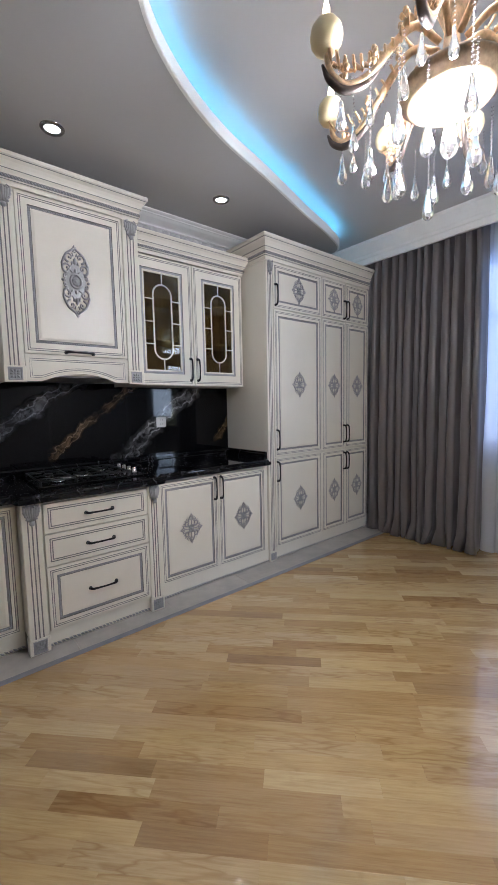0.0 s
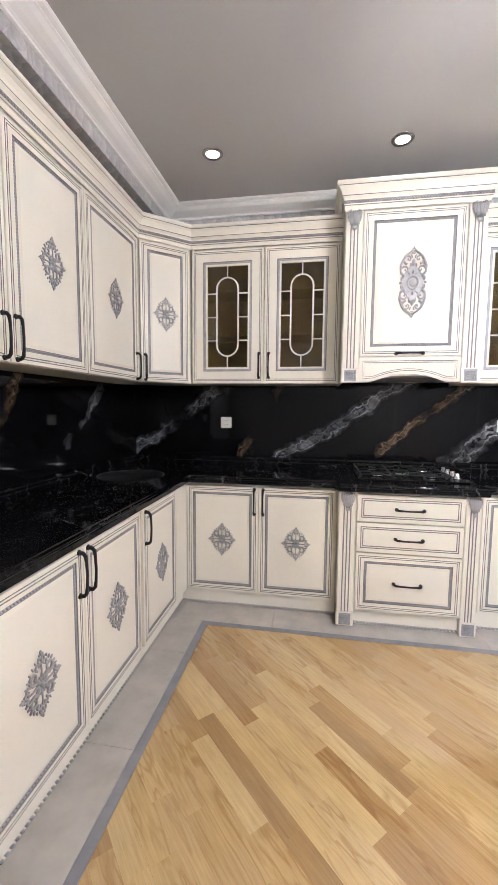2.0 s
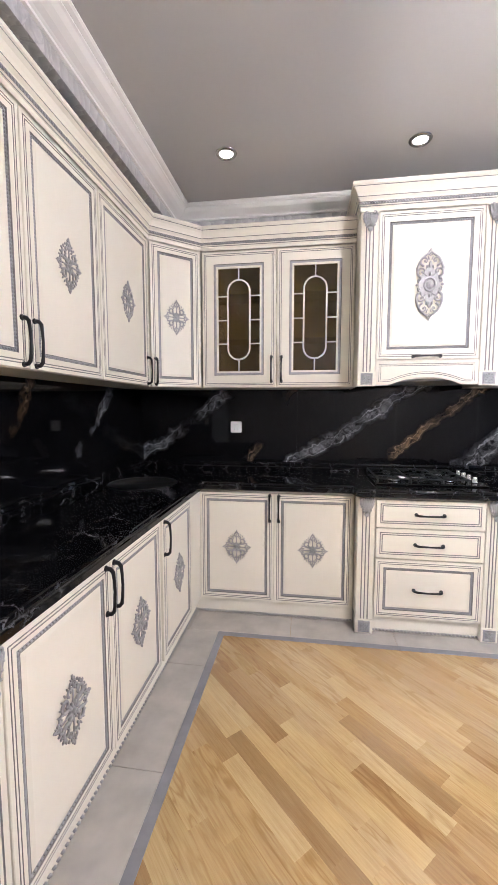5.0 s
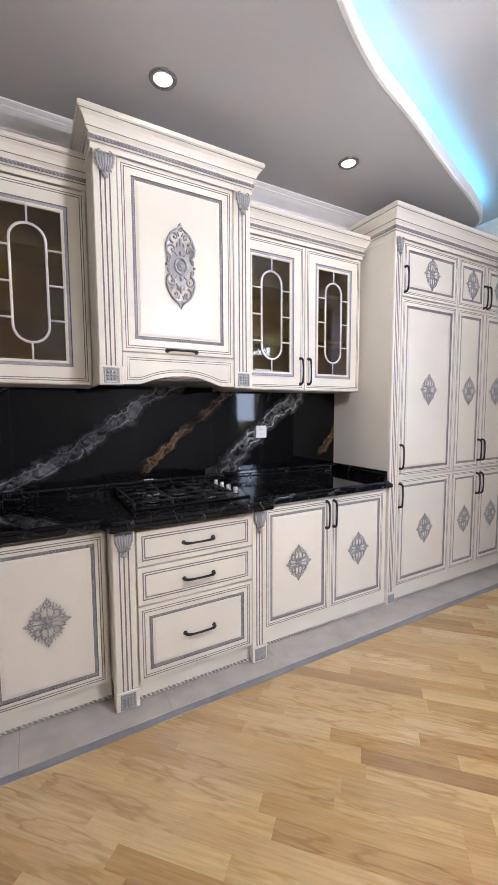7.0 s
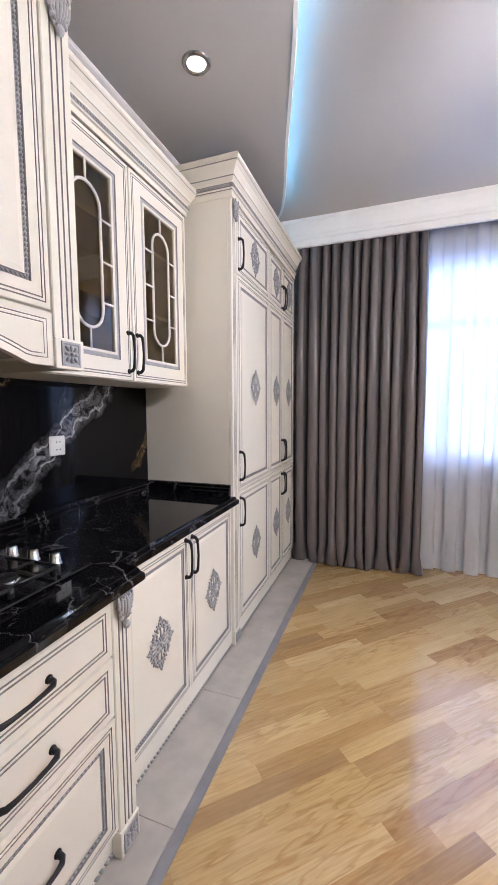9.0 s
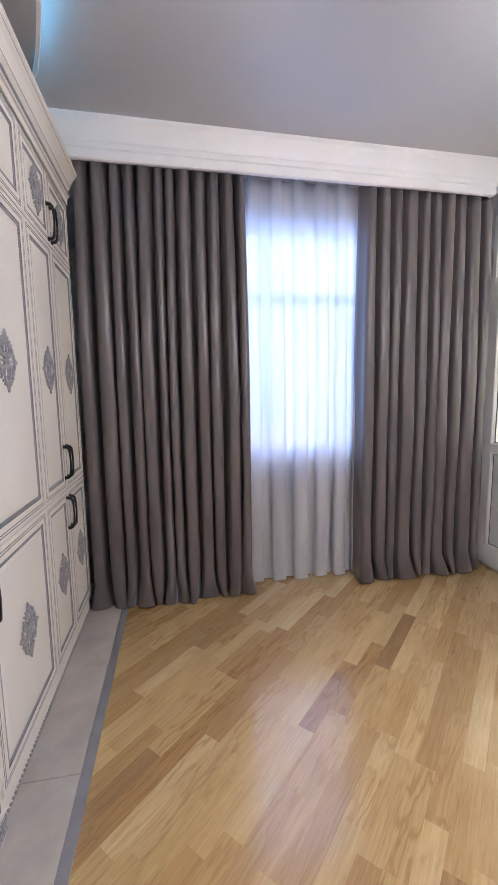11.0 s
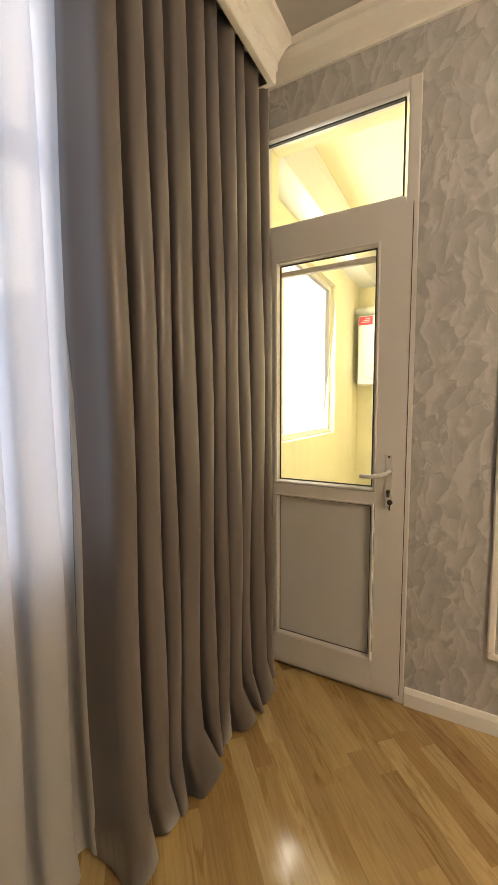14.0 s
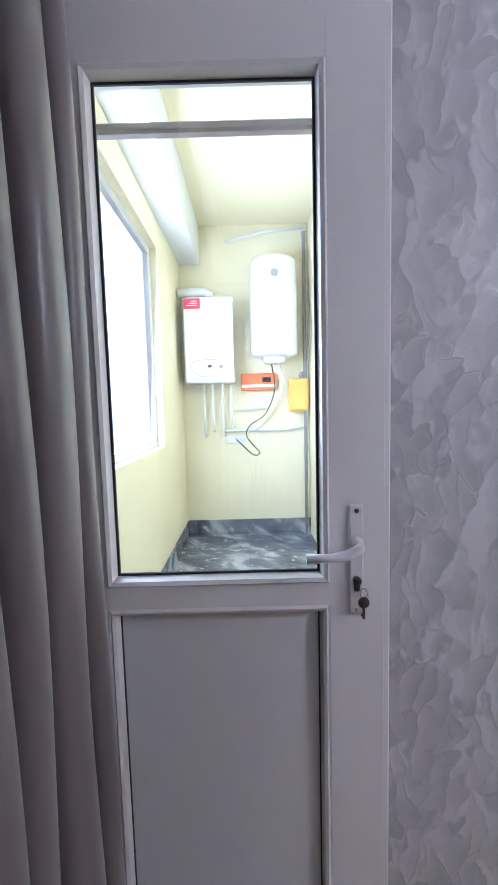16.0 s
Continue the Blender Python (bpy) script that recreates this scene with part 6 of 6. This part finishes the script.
solid("hose", Geo().tube(catmull([(3.10, -3.2, 1.73), (3.05, -3.28, 1.6), (3.08, -3.33, 1.45), (3.2, -3.34, 1.25), (3.3, -3.36, 1.13)], 6), 0.009, 7), PIPE, "white hose hanging below the heater", "hose")
socket(pose(3.545, -3.398, 1.045, 0, 0, 180), 2, "grey double socket below the boiler", 4)
solid("roller_tube", Geo().box((DX0 + 0.04, SOUTH - 0.16, 1.985), (DX1 - 0.03, SOUTH - 0.13, 2.01), 0.006), plain("brown_grey_metal", (0.32, 0.27, 0.24), 0.5), "thin brown-grey bar fixed outside the balcony door", "bar")

# ---- outside ----
solid("ground", Geo().box((-60, -80, -7.2), (120, 80, -7.0), 0.001), EARTH, "grey ground far below the balcony", "ground", kind="structure")
haze = Nodes("bright_haze")
hv = haze.coord()
hc = haze.ramp(haze.noise(haze.mapped(hv, (1, 0.25, 0.5)), 0.35, 4), (0.35, (0.72, 0.84, 1.0)), (0.65, (0.92, 0.95, 1.0)))
haze.t.links.new(haze.node("ShaderNodeEmission", 0, (), Color=hc, Strength=1.6), haze.out.inputs[0])
solid("backdrop", Geo().box((60, -60, -7), (60.2, 80, 60), 0.001).box((-20, -60.2, -7), (60, -60, 60), 0.001), haze.mat, "bright hazy sky in the distance", "backdrop", kind="structure")
bl = thing("apartment_building", "pale apartment building across the street", "building", pose(26, -48, -7))
part("wall", Geo().box((0, 0, 0), (10, 34, 15), 0.02), FACADE, bl)
part("roof", Geo().box((-0.4, -0.4, 15), (10.4, 34.4, 15.4), 0.02), WHITEPAINT, bl)
wm = Geo().box((-0.06, 0, 0), (0.03, 1.5, 1.6), 0.01).mesh("window", FARGLASS)
for fz in range(5):
    for fy in range(11):
        part("window", wm, None, bl, "", pose(0, 1.0 + fy * 3.0, 0.9 + fz * 2.9))

# ---- floor: parquet planks laid diagonally, tile border, edging strip ----
PQX0, PQX1, PQY0, PQY1 = -0.275, EAST, SOUTH, 2.158
floor = solid("floor", Geo().box((WEST - 0.15, SOUTH - 0.2, -0.12), (EAST + 0.2, NORTH + 0.15, -0.004), 0.001), OAK, "oak parquet floor laid diagonally, lacquered and glossy", "floor", kind="structure")
ST = 0.040
tb = tagged(new("floor_border"), "grey stone tile border with a darker edging strip", "floor", kind="structure")
part("edging", Geo().box((PQX0 - ST, PQY1 + 0.0005, -0.004), (EAST, PQY1 + ST, 0.0022), 0.0008), STRIP, tb, "dark grey edging strip")
part("edging", Geo().box((PQX0 - ST, SOUTH, -0.004), (PQX0 - 0.0005, PQY1, 0.0022), 0.0008), STRIP, tb, "dark grey edging strip")
y = SOUTH
while y < PQY1:
    y1 = min(y + 0.60, PQY1 + ST)
    part("tile", Geo().box((WEST, y + 0.001, -0.004), (PQX0 - ST - 0.001, y1 - 0.001, 0.002), 0.001), TILE, tb)
    y += 0.60
x = WEST
while x < EAST:
    x1 = min(x + 0.60, EAST)
    part("tile", Geo().box((x + 0.001, PQY1 + ST + 0.001, -0.004), (x1 - 0.001, NORTH, 0.002), 0.001), TILE, tb)
    x += 0.60


def clip(poly, ax, v, keep_above):
    out = []
    for i in range(len(poly)):
        p, q = poly[i], poly[(i + 1) % len(poly)]
        a, b2 = (p[ax] - v) * (1 if keep_above else -1), (q[ax] - v) * (1 if keep_above else -1)
        if a >= 0:
            out.append(p)
        if (a >= 0) != (b2 >= 0):
            t = a / (a - b2)
            out.append((p[0] + (q[0] - p[0]) * t, p[1] + (q[1] - p[1]) * t))
    return out


rnd = random.Random(11)
PW, ANG = 0.0715, radians(-46.0)
ca, sa = math.cos(ANG), math.sin(ANG)
planks = []
row = -60
for row in range(-60, 80):
    v0 = row * PW
    u = -4.0 - rnd.uniform(0, 0.6)
    while u < 6.0:
        length = rnd.choice((0.40, 0.48, 0.56, 0.64))
        quad = [(u + 0.0001, v0 + 0.0001), (u + length - 0.0001, v0 + 0.0001), (u + length - 0.0001, v0 + PW - 0.0001), (u + 0.0001, v0 + PW - 0.0001)]
        poly = [(p[0] * ca - p[1] * sa, p[0] * sa + p[1] * ca) for p in quad]
        for ax, val, up in ((0, PQX0, True), (0, PQX1, False), (1, PQY0, True), (1, PQY1, False)):
            if poly:
                poly = clip(poly, ax, val, up)
        if len(poly) >= 3:
            area = abs(sum(poly[i][0] * poly[(i + 1) % len(poly)][1] - poly[(i + 1) % len(poly)][0] * poly[i][1] for i in range(len(poly)))) / 2
            if area > 0.00004:
                planks.append((u, v0, length, poly, area > (length - 0.0002) * (PW - 0.0002) * 0.99999))
        u += length


def plank_mesh(local):
    n = len(local)
    area = sum(local[i][0] * local[(i + 1) % n][1] - local[(i + 1) % n][0] * local[i][1] for i in range(n))
    if area < 0:
        local = local[::-1]
    d, top = min(0.0005, 0.03 * abs(area) ** 0.5), []
    for i in range(n):
        p, a, c = Vector(local[i]), Vector(local[i - 1]), Vector(local[(i + 1) % n])
        d0, d1 = (p - a).normalized(), (c - p).normalized()
        mi = Vector((-d0.y - d1.y, d0.x + d1.x))
        top.append(tuple(p + mi / max(0.3, mi.dot(Vector((-d0.y, d0.x)))) * d))
    g = Geo()
    g.add([(x, y, -0.004) for x, y in local] + [(x, y, 0.0009) for x, y in local] + [(x, y, 0.0010) for x, y in top],
          [[i, (i + 1) % n, n + (i + 1) % n, n + i] for i in range(n)] + [[n + i, n + (i + 1) % n, 2 * n + (i + 1) % n, 2 * n + i] for i in range(n)] + [list(range(2 * n, 3 * n))])
    return g


shared, rest, made = {}, Geo(), 0
for u, v0, length, poly, whole in sorted(planks, key=lambda q: -(q[3][0][1] + 0.3 * q[3][0][0])):
    m = Matrix.Rotation(ANG, 4, "Z") @ Matrix.Translation((u + length / 2, v0 + PW / 2, 0))
    if whole and length in shared:
        me = shared[length]
    else:
        inv = m.inverted()
        g = plank_mesh([tuple((inv @ Vector((x, y, 0)))[:2]) for x, y in poly])
        if made >= 330 and not whole:
            g.turn(m)
            rest.add(g.v, g.f)
            continue
        me = g.mesh("plank", OAK)
        if whole:
            shared[length] = me
    part("plank", me, None, floor, "", m)
    made += 1
if rest.v:
    tagged(part("plank_ends", rest, OAK, floor, "cut oak plank ends along the walls"), kind="stuff")
